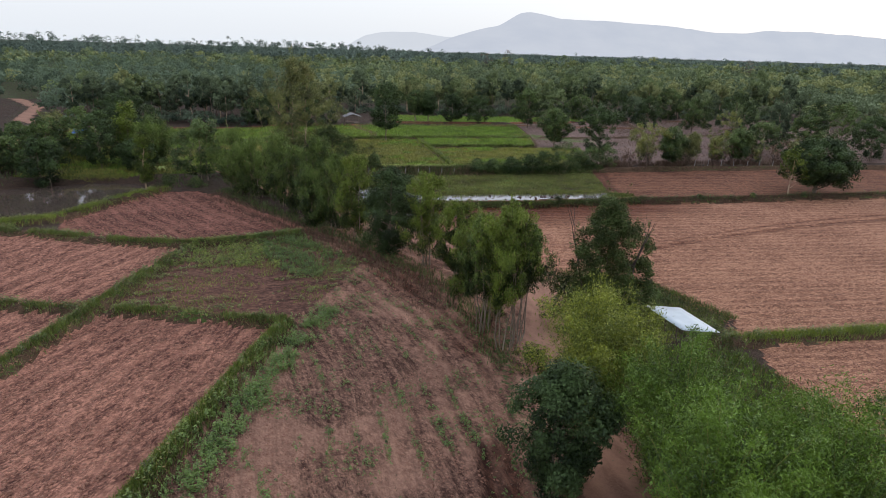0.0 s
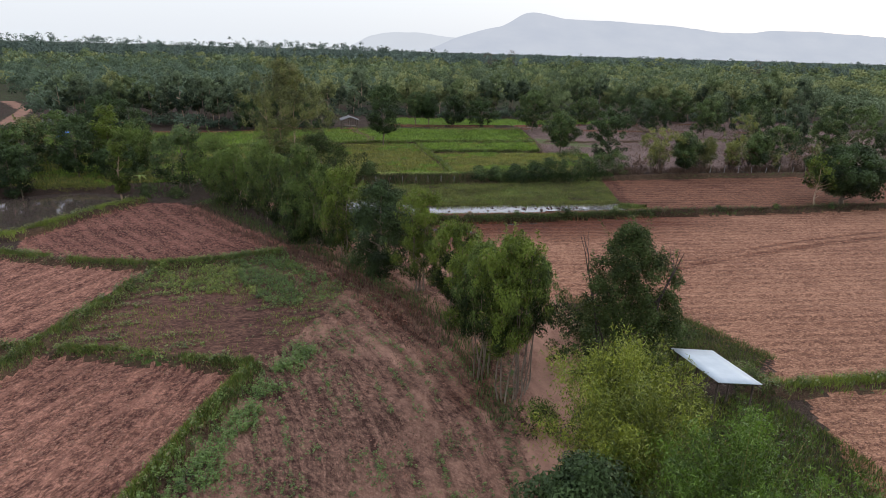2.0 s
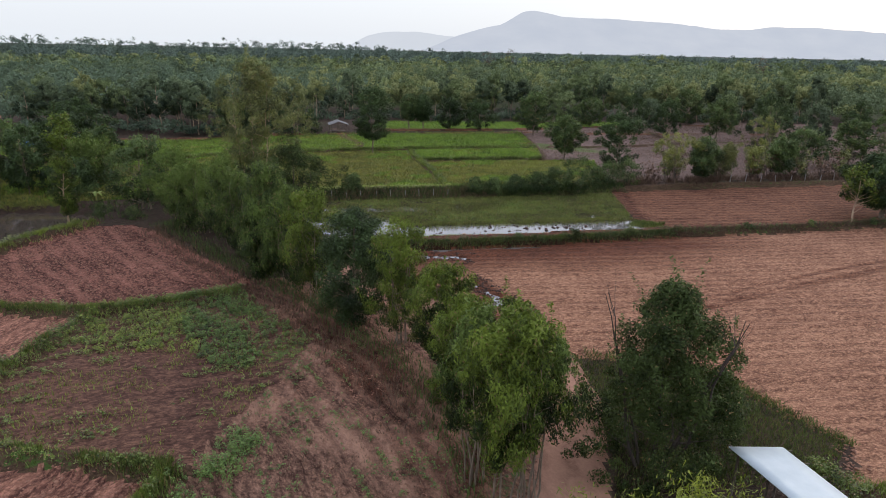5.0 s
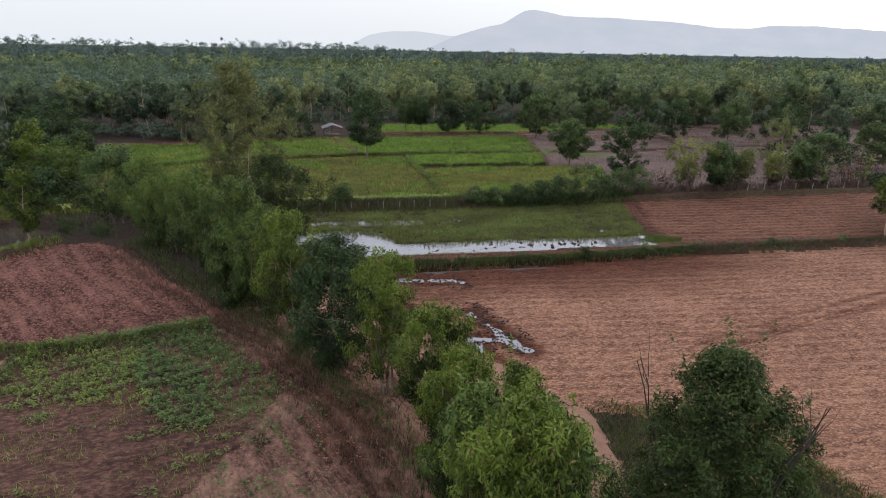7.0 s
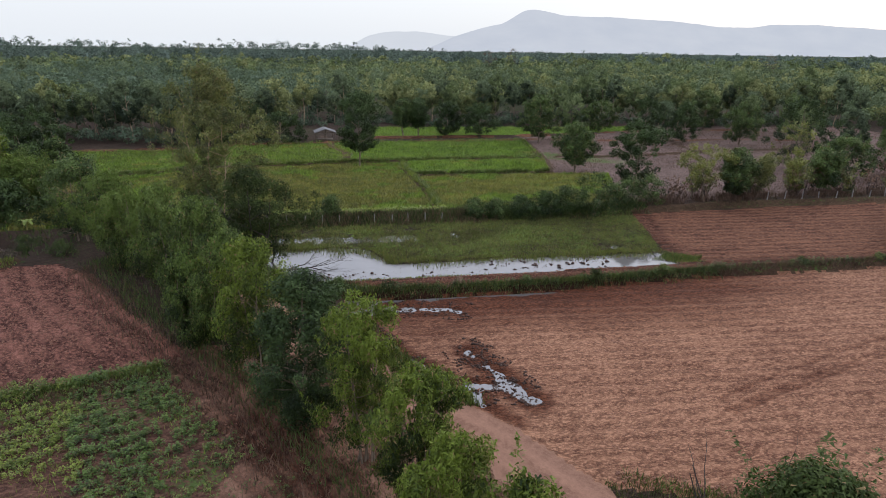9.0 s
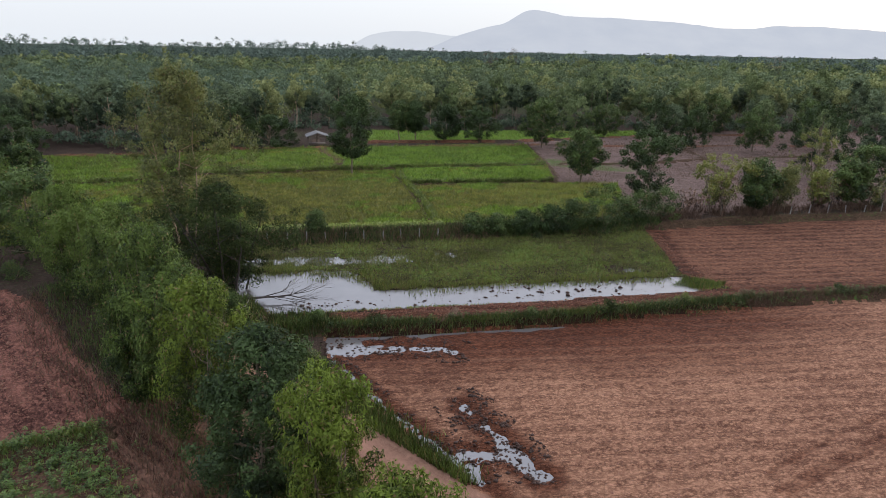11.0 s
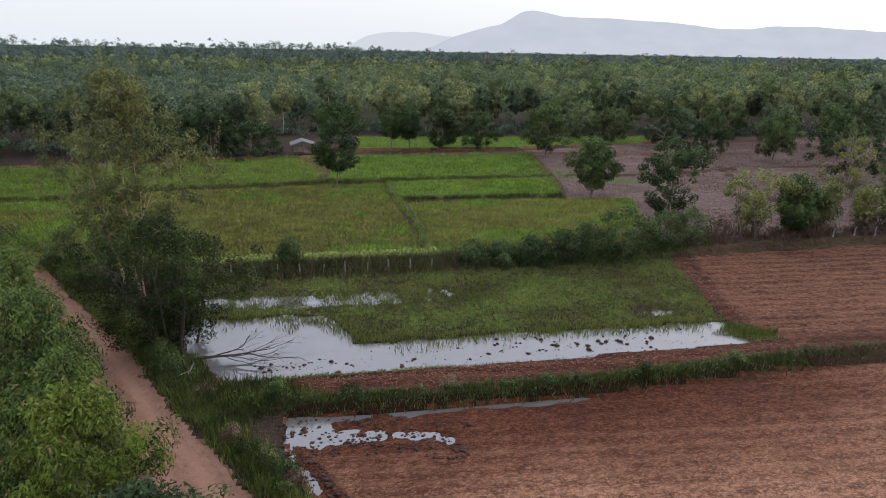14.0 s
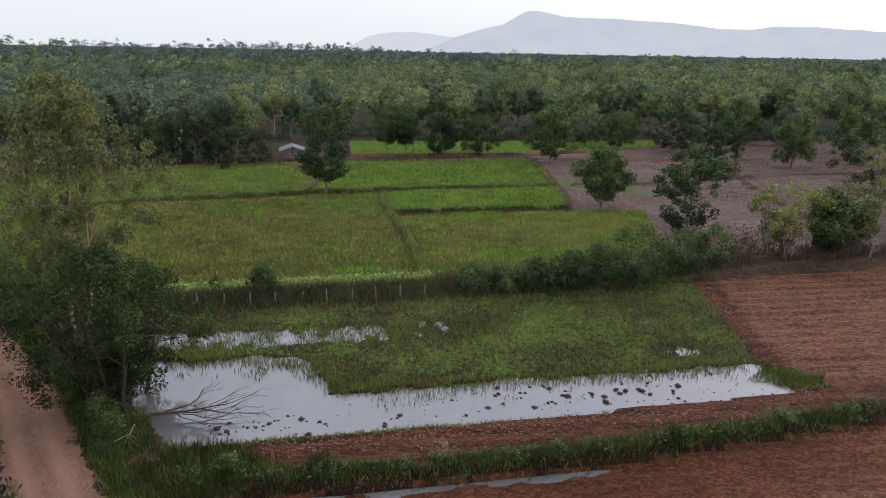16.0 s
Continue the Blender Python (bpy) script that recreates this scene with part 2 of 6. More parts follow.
M_GRASS = leaves("bund_grass", (0.045, 0.075, 0.016), (0.17, 0.225, 0.045), 0.5, 0.3, 0.10)
M_GRASS_L = leaves("fresh_grass", (0.10, 0.155, 0.025), (0.25, 0.31, 0.05), 0.5, 0.35, 0.03)
M_RICEB = leaves("rice_blades", (0.085, 0.155, 0.016), (0.225, 0.345, 0.036), 0.5, 0.35, 0.03)
M_RIPE = leaves("ripening_rice_blades", (0.14, 0.145, 0.025), (0.30, 0.29, 0.052), 0.55, 0.35, 0.08)
M_MARSHB = leaves("marsh_grass_blades", (0.078, 0.1, 0.02), (0.205, 0.235, 0.048), 0.5, 0.3, 0.12)
M_WEEDB = leaves("weed_leaves", (0.04, 0.075, 0.017), (0.15, 0.23, 0.052), 0.5, 0.3)
M_DRYW = leaves("dry_stalks", (0.12, 0.065, 0.045), (0.25, 0.155, 0.105), 0.8, 0.15)
M_BARK = bark("grey_brown_bark", (0.10, 0.075, 0.055), (0.24, 0.19, 0.14))
M_PALE = bark("pale_smooth_bark", (0.30, 0.20, 0.13), (0.42, 0.31, 0.22))
M_CULM = bark("bamboo_culm", (0.16, 0.17, 0.05), (0.30, 0.27, 0.10))
M_DEAD = bark("dead_branch_wood", (0.035, 0.028, 0.024), (0.09, 0.07, 0.06))
M_BLEACH = bark("bleached_stick", (0.35, 0.30, 0.25), (0.5, 0.45, 0.38))
M_CLOD = plain("soil_clods", (0.15, 0.072, 0.049), (0.30, 0.158, 0.105), 0.95, 1.5)
M_CLODW = plain("wet_soil_clods", (0.035, 0.021, 0.016), (0.08, 0.045, 0.032), 0.92, 1.5)
M_CLODR = plain("red_soil_clods", (0.13, 0.058, 0.036), (0.24, 0.11, 0.068), 0.85, 1.5)
M_ZINC = plain("pale_sheet_roofing", (0.36, 0.42, 0.45), (0.45, 0.51, 0.53), 0.45, 1.2)
M_GREYROOF = plain("weathered_roof_sheet", (0.12, 0.12, 0.125), (0.20, 0.195, 0.19), 0.85, 2.0)
M_POST = plain("weathered_timber", (0.06, 0.045, 0.036), (0.14, 0.11, 0.085), 0.9, 8.0)
M_CONC = plain("concrete_post", (0.18, 0.17, 0.16), (0.34, 0.32, 0.30), 0.85, 6.0)
M_WIRE = plain("rusty_wire", (0.12, 0.08, 0.06), (0.2, 0.15, 0.12), 0.6, 9.0, 0.6)
M_SACK = plain("white_sack", (0.65, 0.66, 0.68), (0.8, 0.8, 0.8), 0.7, 4.0)
M_TARP = plain("blue_tarpaulin", (0.02, 0.10, 0.33), (0.04, 0.16, 0.42), 0.45, 3.0)
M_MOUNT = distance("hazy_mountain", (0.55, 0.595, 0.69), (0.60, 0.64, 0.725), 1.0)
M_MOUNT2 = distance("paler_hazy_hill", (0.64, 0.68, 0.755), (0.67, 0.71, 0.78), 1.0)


# ---- geometry helpers ----
def mesh_np(name, V, F, mat, smooth=False, attrs=None):
    """A mesh of one face size from arrays, with float attributes on its points."""
    V, F = np.asarray(V, np.float32), np.asarray(F, np.int32)
    me = bpy.data.meshes.new(name)
    me.vertices.add(len(V))
    me.vertices.foreach_set("co", V.ravel())
    me.loops.add(F.size)
    me.loops.foreach_set("vertex_index", F.ravel())
    me.polygons.add(len(F))
    me.polygons.foreach_set("loop_start", np.arange(len(F), dtype=np.int32) * F.shape[1])
    if smooth:
        me.polygons.foreach_set("use_smooth", np.ones(len(F), bool))
    for key, values in (attrs or {}).items():
        me.attributes.new(key, 'FLOAT', 'POINT').data.foreach_set("value", np.asarray(values, np.float32))
    me.materials.append(mat)
    me.update(calc_edges=True)
    return me


def part(name, me, parent, label=""):
    ob = new(name, me)
    ob.parent = parent
    return tagged(ob, label)


def bag():
    return [[], [], 0]


def put(b, V, F):
    b[0].append(np.asarray(V, float))
    b[1].append(np.asarray(F, int) + b[2])
    b[2] += len(V)


def packed(b):
    return np.concatenate(b[0]), np.concatenate(b[1])


def tube(path, radii, sides=6):
    """A tapered round tube along a path, all quads, its ends drawn to points."""
    path = np.asarray(path, float)
    n = len(path)
    way = np.gradient(path, axis=0)
    way /= np.linalg.norm(way, axis=1)[:, None] + 1e-9
    ref = np.where(np.abs(way[:, 2:3]) > 0.8, np.array([[1.0, 0, 0]]), np.array([[0, 0, 1.0]]))
    u = np.cross(way, ref)
    u /= np.linalg.norm(u, axis=1)[:, None] + 1e-9
    v = np.cross(way, u)
    a = np.arange(sides) * 2 * math.pi / sides
    r = np.asarray(radii, float)[:, None, None]
    V = path[:, None] + r * (np.cos(a)[None, :, None] * u[:, None] + np.sin(a)[None, :, None] * v[:, None])
    i, j = np.meshgrid(np.arange(n - 1), np.arange(sides), indexing="ij")
    k = (j + 1) % sides
    F = np.stack([i * sides + j, i * sides + k, (i + 1) * sides + k, (i + 1) * sides + j], -1).reshape(-1, 4)
    caps = [[0, 1, 2, 3], [sides * (n - 1) + q for q in (3, 2, 1, 0)]] if sides >= 4 else []
    return V.reshape(-1, 3), np.concatenate([F, np.array(caps, int)]) if caps else F


def box(x0, x1, y0, y1, z0, z1):
    V = [(x, y, z) for z in (z0, z1) for x, y in ((x0, y0), (x1, y0), (x1, y1), (x0, y1))]
    return np.array(V, float), np.array([(3, 2, 1, 0), (4, 5, 6, 7), (0, 1, 5, 4), (1, 2, 6, 5), (2, 3, 7, 6), (3, 0, 4, 7)])


def leaf_quads(rng, C, length, width, droop, up=0.0, tri=False):
    """One folded leaf at each centre."""
    n = len(C)
    a = rng.normal(size=(n, 3))
    a[:, 2] -= droop * 2.0
    a /= np.linalg.norm(a, axis=1)[:, None]
    b = rng.normal(size=(n, 3))
    b[:, 2] *= 1 - up
    b -= a * (a * b).sum(1)[:, None]
    b /= np.linalg.norm(b, axis=1)[:, None] + 1e-9
    m = np.cross(a, b)
    L = (length * rng.uniform(0.65, 1.3, n))[:, None]
    W = (width * rng.uniform(0.7, 1.25, n))[:, None]
    if tri:     # a plain pointed leaf for trees far off
        V = np.stack([C - a * L / 2 + b * W / 2, C - a * L / 2 - b * W / 2, C + a * L / 2], 1).reshape(-1, 3)
        return V, np.arange(3 * n).reshape(-1, 3)
    V = np.stack([C - a * L / 2, C + b * W / 2 + m * W * 0.18, C + a * L / 2, C - b * W / 2 + m * W * 0.18], 1).reshape(-1, 3)
    return V, np.arange(4 * n).reshape(-1, 4)


def h2(ix, iy, seed):
    v = np.sin(ix * 127.1 + iy * 311.7 + seed * 74.7) * 43758.5453
    return v - np.floor(v)


def vnoise(x, y, seed=0):
    """Smooth value noise, 0 to 1."""
    x, y = np.asarray(x, float), np.asarray(y, float)
    ix, iy = np.floor(x), np.floor(y)
    fx, fy = x - ix, y - iy
    fx, fy = fx * fx * (3 - 2 * fx), fy * fy * (3 - 2 * fy)
    a = h2(ix, iy, seed) * (1 - fx) + h2(ix + 1, iy, seed) * fx
    b = h2(ix, iy + 1, seed) * (1 - fx) + h2(ix + 1, iy + 1, seed) * fx
    return a * (1 - fy) + b * fy


def fbm(x, y, seed=0, octaves=4):
    t, amp, total = 0, 0.5, 0
    for i in range(octaves):
        t = t + amp * vnoise(x * 2 ** i, y * 2 ** i, seed + i * 13)
        total += amp
        amp *= 0.55
    return t / total


def line_dist(x, y, pts):
    """Distance to a polyline."""
    best = np.full(np.shape(x), 1e9)
    for (ax, ay), (bx, by) in zip(pts[:-1], pts[1:]):
        dx, dy = bx - ax, by - ay
        t = np.clip(((x - ax) * dx + (y - ay) * dy) / (dx * dx + dy * dy), 0, 1)
        best = np.minimum(best, np.hypot(x - ax - t * dx, y - ay - t * dy))
    return best


def inside(x, y, poly):
    r = np.zeros(np.shape(x), bool)
    for (ax, ay), (bx, by) in zip(poly, poly[1:] + poly[:1]):
        if ay != by:
            r ^= ((ay > y) != (by > y)) & (x < (bx - ax) * (y - ay) / (by - ay) + ax)
    return r


def soft(v, a, b):
    t = np.clip((v - a) / (b - a), 0, 1)
    return t * t * (3 - 2 * t)


# ---- the plan: roads, bunds and fields ----
ROAD = [(-120, 245), (-84, 190), (-74, 174), (-66, 147), (-49, 129), (-24.5, 100), (-14.5, 87.2), (-9.4, 79.7), (-4.5, 73), (0.4, 64.7), (2.8, 61.4), (4.8, 58.1), (6.6, 55.3), (9.8, 51.5), (13.6, 46.8), (15.9, 42.5), (15.6, 38.5), (14.0, 34.2), (12.3, 29.5), (11.5, 24), (12, 12), (13, -10)]
BUNDS = {  # centre line, half width, height
    "bund_1": ([(-9.5, 12), (-7.2, 20.2), (-6.2, 23.8), (-4.5, 29.8), (-2.6, 35.4)], 0.55, 0.42),
    "bund_2": ([(-13.6, 38.6), (-10.2, 37.8), (-6.5, 36.7), (-2.7, 35.5)], 0.5, 0.42),
    "bund_3": ([(-28.6, -20), (-21, 19), (-17.2, 31.5), (-15.4, 38.4), (-14.0, 44.3), (-11.7, 52.6)], 0.65, 0.4),
    "bund_4": ([(-45, 47), (-28, 42.5), (-21.3, 40.5), (-15.6, 38.8)], 0.5, 0.38),
    "bund_5": ([(-48, 64), (-29.5, 58.4), (-23.6, 56.5), (-17.2, 54.0), (-11.8, 53.0), (-7.3, 53.9), (-2.8, 55.5)], 0.6, 0.4),
    "bund_6": ([(-46, 58), (-30.5, 60.6), (-26.2, 62.2), (-23.6, 69.0), (-19.6, 75.6)], 0.75, 0.5),
    "bund_7": ([(4.5, 65.5), (10.9, 65.0), (19.4, 65.0), (29.4, 65.6), (37, 66.2), (46.8, 66.4), (57.4, 67.0), (75, 68), (110, 69)], 0.55, 0.48),
    "bund_8": ([(23.8, 30.1), (29, 30.1), (36, 30.3), (60, 31), (110, 33)], 0.6, 0.4),
    "bund_9": ([(17.4, 87.5), (17.3, 95.8), (16.0, 110.9), (16.2, 116.5)], 0.45, 0.22),
    "bund_10": ([(-40, 110), (-13.1, 113.5), (-1.5, 114.5), (7.4, 115.8), (16.4, 116.5), (38.4, 117.5)], 0.4, 0.28),
    "bund_11": ([(16.9, 105.7), (26, 105.9), (35.7, 105.9)], 0.35, 0.25),
    "bund_12": ([(7.4, 115.8), (8.1, 124), (4.8, 135.7)], 0.55, 0.2),
    "bund_13": ([(-60, 131), (-19.9, 134.7), (4.6, 135.7), (11.1, 136.2), (40.9, 136.9), (62, 133.5), (95, 133)], 0.5, 0.4),
    "bund_14": ([(35.7, 105.6), (37.6, 112), (38.6, 118), (39.8, 128), (41, 136.5)], 0.5, 0.25),
    "bund_15": ([(41, 118), (52, 117.5), (69, 121), (100, 122)], 0.4, 0.35),
    "bund_16": ([(13, 142.3), (40, 142.6), (66, 147), (95, 148)], 0.45, 0.45),
    "bund_17": ([(58, 90), (62, 108), (66, 121), (72, 147)], 0.4, 0.3),
}
FIELDS = {  # outline and ground
    "ploughed_field_1": ([(-28, -20), (-19, -20), (-9.5, 12), (-2.6, 35.4), (-13.6, 38.8), (-15.4, 38.4)], M_FIELD_L),
    "ploughed_field_2": ([(-45, 47), (-15.6, 38.8), (-11.7, 52.6), (-23.6, 56.5), (-48, 64)], M_FIELD_L),
    "ploughed_field_3": ([(-60, -20), (-29, -20), (-15.6, 38.8), (-45, 47), (-60, 48)], M_FIELD_L),
    "ploughed_field_4": ([(-26, 62), (-24, 56.5), (-11.8, 53), (-2.8, 55.7), (-2.2, 57.7), (-7.1, 64), (-12, 72), (-15.5, 75), (-19.8, 74.5)], M_FIELD_R),
    "fallow_field": ([(-15.4, 38.6), (-2.7, 35.5), (0.5, 42), (2.6, 47.5), (-2.8, 55.5), (-11.7, 53)], M_WEED),
    "harrowed_field_1": ([(7, 65), (7.4, 61), (9.6, 57), (11.6, 53.2), (13.2, 49.4), (14.8, 46.0), (17.0, 43.2), (24.4, 41), (27.3, 33.6), (25.0, 30.4), (110, 33), (110, 69), (57.4, 67.0), (37, 66.0), (20, 64.9)], M_FIELD),
    "harrowed_field_2": ([(26, 29.2), (23.4, 22), (23, 5), (22, -20), (110, -20), (110, 33), (36, 30)], M_FIELD),
    "harrowed_field_3": ([(38.2, 84.9), (36.6, 78), (35.2, 72.6), (37.5, 69.4), (7, 68.4), (7.6, 65.4), (37, 66.2), (57.4, 67.0), (110, 69), (110, 88), (55, 86)], M_RED),
    "flooded_paddy": ([(0.2, 85), (-0.5, 78), (0.8, 72.5), (3.6, 68.4), (7, 67.8), (37.4, 69), (35.2, 72.6), (36.6, 78), (38.2, 84.9)], M_MARSH),
    "rice_field_1": ([(-40, 84), (-14, 86.5), (17.4, 87.3), (16.2, 116.5), (-40, 110)], M_RICE),
    "rice_field_2": ([(17.4, 87.3), (38, 88), (44, 104.5), (35.7, 105.6), (17, 105.7)], M_RICE),
    "rice_field_3": ([(17, 105.7), (35.7, 105.7), (38.5, 117.5), (16.2, 116.5)], M_RICE),
    "rice_field_4": ([(7.4, 115.8), (38.5, 117.5), (40.9, 136.9), (4.8, 135.8), (8.1, 124)], M_RICE),
    "rice_field_5": ([(-40, 110), (7.4, 115.8), (8.1, 124), (4.8, 135.8), (-60, 131)], M_RICE),
    "rice_field_6": ([(13, 142), (66, 147), (74, 158), (13, 160)], M_RICE),
    "dry_paddy": ([(38, 88), (110, 91), (125, 152), (74, 158), (66, 147), (41, 140), (38.5, 117.5), (36, 105.6), (44, 104.5)], M_DRY),
}
CHANNEL = [(6.9, 61.9), (8.3, 59.7), (9.6, 57.2), (10.9, 54.5), (12.5, 52.1), (13.4, 50.9), (14.0, 49.0), (14.4, 48.1)]
PUDDLE_A = [(14.2, 55.8), (14.6, 54.6), (15.2, 52.9), (15.6, 51.4), (16.3, 50.1)]
PUDDLE_B = [(6.9, 62.9), (8.6, 62.8), (10.6, 62.4), (12.5, 62.5), (14.6, 61.6)]
PUDDLE_C = [(13.4, 52.2), (14.5, 51.6), (15.3, 51.6)]
DITCH = [(6.4, 64.4), (9.0, 64.25), (15.0, 64.25), (19.6, 64.3), (25.0, 64.5)]
RUT_LINE = [(13, 5), (12.4, 20), (11.6, 30), (9.6, 38), (6.6, 45), (1, 53), (-4, 58)]
LEDGE = [(-13.2, 72.1), (-7.9, 64.5), (-4.6, 60.8), (-2.9, 57.7)]


def raised(x, y):
    """The rice land beyond the fence bank lies higher; 0 to 1."""
    edge = 84.0 + 0.018 * (x - 10) + 0.5 * (fbm(x * 0.25, y * 0.1, 5) - 0.5) + soft(x, 38, 50) * 1.2
    edge = np.where(x < 1, edge - (1 - x) * 0.06, edge)
    return soft(y, edge - 0.2, edge + 1.5) * soft(x, -22, -6)


def ground_height(x, y):
    """Height, wetness plus tree-row shade, weed cover and paleness of the land."""
    x, y = np.asarray(x, float), np.asarray(y, float)
    n1, n2, n3 = fbm(x * 0.35, y * 0.35, 1), fbm(x * 1.3, y * 1.3, 2), fbm(x * 0.09, y * 0.09, 3)
    z = 0.10 * (n2 - 0.5) + 0.12 * (n1 - 0.5)
    wet, pale = np.zeros_like(z), np.zeros_like(z)
    green = 0.25 + 0.5 * (n3 - 0.5)
    f = {k: inside(x, y, v[0]) for k, v in FIELDS.items()}
    tilled = f["ploughed_field_1"] | f["ploughed_field_2"] | f["ploughed_field_3"] | f["ploughed_field_4"]
    u = np.where(f["ploughed_field_4"], x * math.sin(radians(-55)) - y * math.cos(radians(-55)), x * math.sin(radians(68)) - y * math.cos(radians(68)))
    z = np.where(tilled, 0.03 * np.sin(u * 2 * math.pi / 1.15 + 2.2 * n1) + 0.16 * (n2 - 0.5) - 0.05, z)
    pale = np.where(tilled, 0.36 * soft(np.sin(u * 2 * math.pi / 1.7 + 7 * n3 + 2.6 * n1) + 2.6 * (n2 - 0.5), 0.35, 1.0), pale)
    green = np.where(tilled, -0.25 + 0.35 * (n3 - 0.5), green)
    harrow = f["harrowed_field_1"] | f["harrowed_field_2"]
    v = y + 0.05 * x + 0.8 * np.sin(x * 0.05)
    z = np.where(harrow, 0.02 + 0.03 * np.sin(v * 2 * math.pi / 1.3 + 1.5 * n1) + 0.10 * (n2 - 0.5) + 0.06 * (n1 - 0.5), z)
    green = np.where(harrow, -0.6, green)
    pale = np.where(harrow, 0.3 * soft(np.sin(v * 2 * math.pi / 0.95 + 2.2 * n1) + 2.4 * (n2 - 0.5), 0.2, 0.9), pale)
    red = f["harrowed_field_3"]
    z = np.where(red, 0.10 + 0.03 * np.sin(v * 2 * math.pi / 1.1 + n1) + 0.09 * (n2 - 0.5), z)
    green = np.where(red, -0.6, green)
    # damp ground by the water
    near_water = np.minimum(line_dist(x, y, PUDDLE_A), np.minimum(line_dist(x, y, PUDDLE_B), np.minimum(line_dist(x, y, CHANNEL), line_dist(x, y, PUDDLE_C))))
    near_water = near_water + 0.45 * (n2 - 0.5) + 0.7 * (n1 - 0.5)
    n4 = fbm(x * 2.6, y * 2.6, 14)
    dip = np.maximum(soft(near_water, 0.62, 0.12), soft(line_dist(x, y, PUDDLE_B) * np.where(x < 9.5, 0.75, 1.0) + 0.7 * (n2 - 0.5) + 1.0 * (n1 - 0.5), 1.0, 0.25) * soft(x, 16, 10.5))
    z = np.where(harrow, z * (1 - 0.5 * dip) - dip * (0.13 + 0.26 * (n4 - 0.5) + 0.1 * (n2 - 0.5)), z)
    ditch = soft(line_dist(x, y, DITCH) + 0.5 * (n1 - 0.5) + 0.25 * (n2 - 0.5), 0.5, 0.2) * soft(x, 26, 20)
    z = np.where(harrow, z - 0.16 * ditch, z)
    wet = np.where(harrow, np.maximum(soft(near_water, 1.7, 0.35), 1.0 * (0.75 + 0.5 * soft(y, 60, 63)) * soft(y + 4 * (n3 - 0.5) + 4 * (n1 - 0.5) + 1.5 * (n2 - 0.5), 55.0, 61.5) * soft(x + 8 * (n1 - 0.5), 54, 26) * 0.85), wet)
    wet = np.where(red, 0.65 * np.maximum(0.95 * soft(y, 70.2, 68.9) * soft(x, 60, 44), soft(line_dist(x, y, [(38.2, 84.9), (36.6, 78), (35.2, 72.6)]) + 1.6 * (n2 - 0.5), 2.6, 0.9)), wet)
    pale = np.where(red, 0.3 * soft(np.sin(v * 2 * math.pi / 1.1 + n1) + 2.2 * (n2 - 0.5), 0.1, 0.9), pale)
    # tyre tracks across the harrowed field
    for off in (0, 0.55, 1.9):
        d = np.abs(y - off * (0.75 + 0.01 * (x - 30)) - (46.4 + 0.41 * (x - 23) - 0.0035 * (x - 23) ** 2)) + 0.12 * (n2 - 0.5) + 0.5 * (n3 - 0.5)
        hit_t = harrow & (x > 25 + 3 * n1)
        z = np.where(hit_t, z - 0.07 * soft(d, 0.28, 0.08), z)
        wet = np.where(hit_t, np.maximum(wet, 0.6 * soft(d, 0.28, 0.08)), wet)
    # flooded paddy: open water along its near side, grass standing in shallows behind
    p = f["flooded_paddy"]
    shore = np.where(x < 10.5, 76.4 + 0.6 * (n1 - 0.5) * 2 - 0.02 * x - soft(x, 8.2, 11.5) * 4.0, 72.1) + 1.4 * (n1 - 0.5)
    bed = np.where(y < shore, -0.30 + 0.12 * (n2 - 0.5), 0.01 + 0.22 * (n2 - 0.5) + 0.16 * (n1 - 0.5))
    bed = bed - np.where(y >= shore, 0.10 * soft(np.abs(y - 79.2 + 0.02 * x), 1.8, 0.4) * soft(x, 19, 11), 0)
    bed = np.maximum(bed, np.where(x > 30, -0.22 + 0.3 * soft(x, 33.5, 36.5), -9))
    bed = np.where(y < 69.2, np.maximum(bed, -0.30 + 0.40 * soft(y, 69.1 + 0.6 * (n1 - 0.5), 67.9)), bed)
    z = np.where(p, bed, z)
    wet = np.where(p, np.where(y < shore, 0.8, 0.4), wet)
    green = np.where(p, np.where(y < shore + 0.2, -0.6, 0.42 + 0.9 * (n1 - 0.5)), green)
    # fallow field and the eroded strip
    fal = f["fallow_field"]
    lush = soft(line_dist(x, y, [(-10, 51), (-4, 51.5), (1.0, 47.6)]), 5.5, 1.5)
    green = np.where(fal, -0.22 + 0.5 * lush + 0.9 * (n1 - 0.5) + 0.3 * (n3 - 0.5), green)
    earth = (x > -9) & (x < 15) & (y < 58) & ~fal & ~harrow & ~tilled
    ridge = line_dist(x, y, RUT_LINE)
    rut = np.sin(ridge * 2 * math.pi / 1.05 + 14 * n3 + 5 * n1) * (0.55 + 0.9 * n2)
    z = np.where(earth, 0.055 * rut * soft(ridge, 13, 8) * (0.5 + n3) + 0.16 * (n2 - 0.5) + 0.2 * (n1 - 0.5), z)
    strip = soft(line_dist(x, y, [(-6.4, 19), (-3.6, 29.3), (-1.7, 34.6)]), 1.9, 0.7)
    green = np.where(earth, np.maximum(-0.12 + 0.9 * (n1 - 0.5) + 0.35 * (n3 - 0.5), 0.35 * strip), green)
    pale = np.where(earth, np.clip(soft(n1, 0.52, 0.68) * 0.5 + 0.6 * soft(rut + 1.6 * (n2 - 0.5), 0.45, 0.95) * soft(ridge, 13, 8) * soft(n3, 0.3, 0.5), 0, 1), pale)
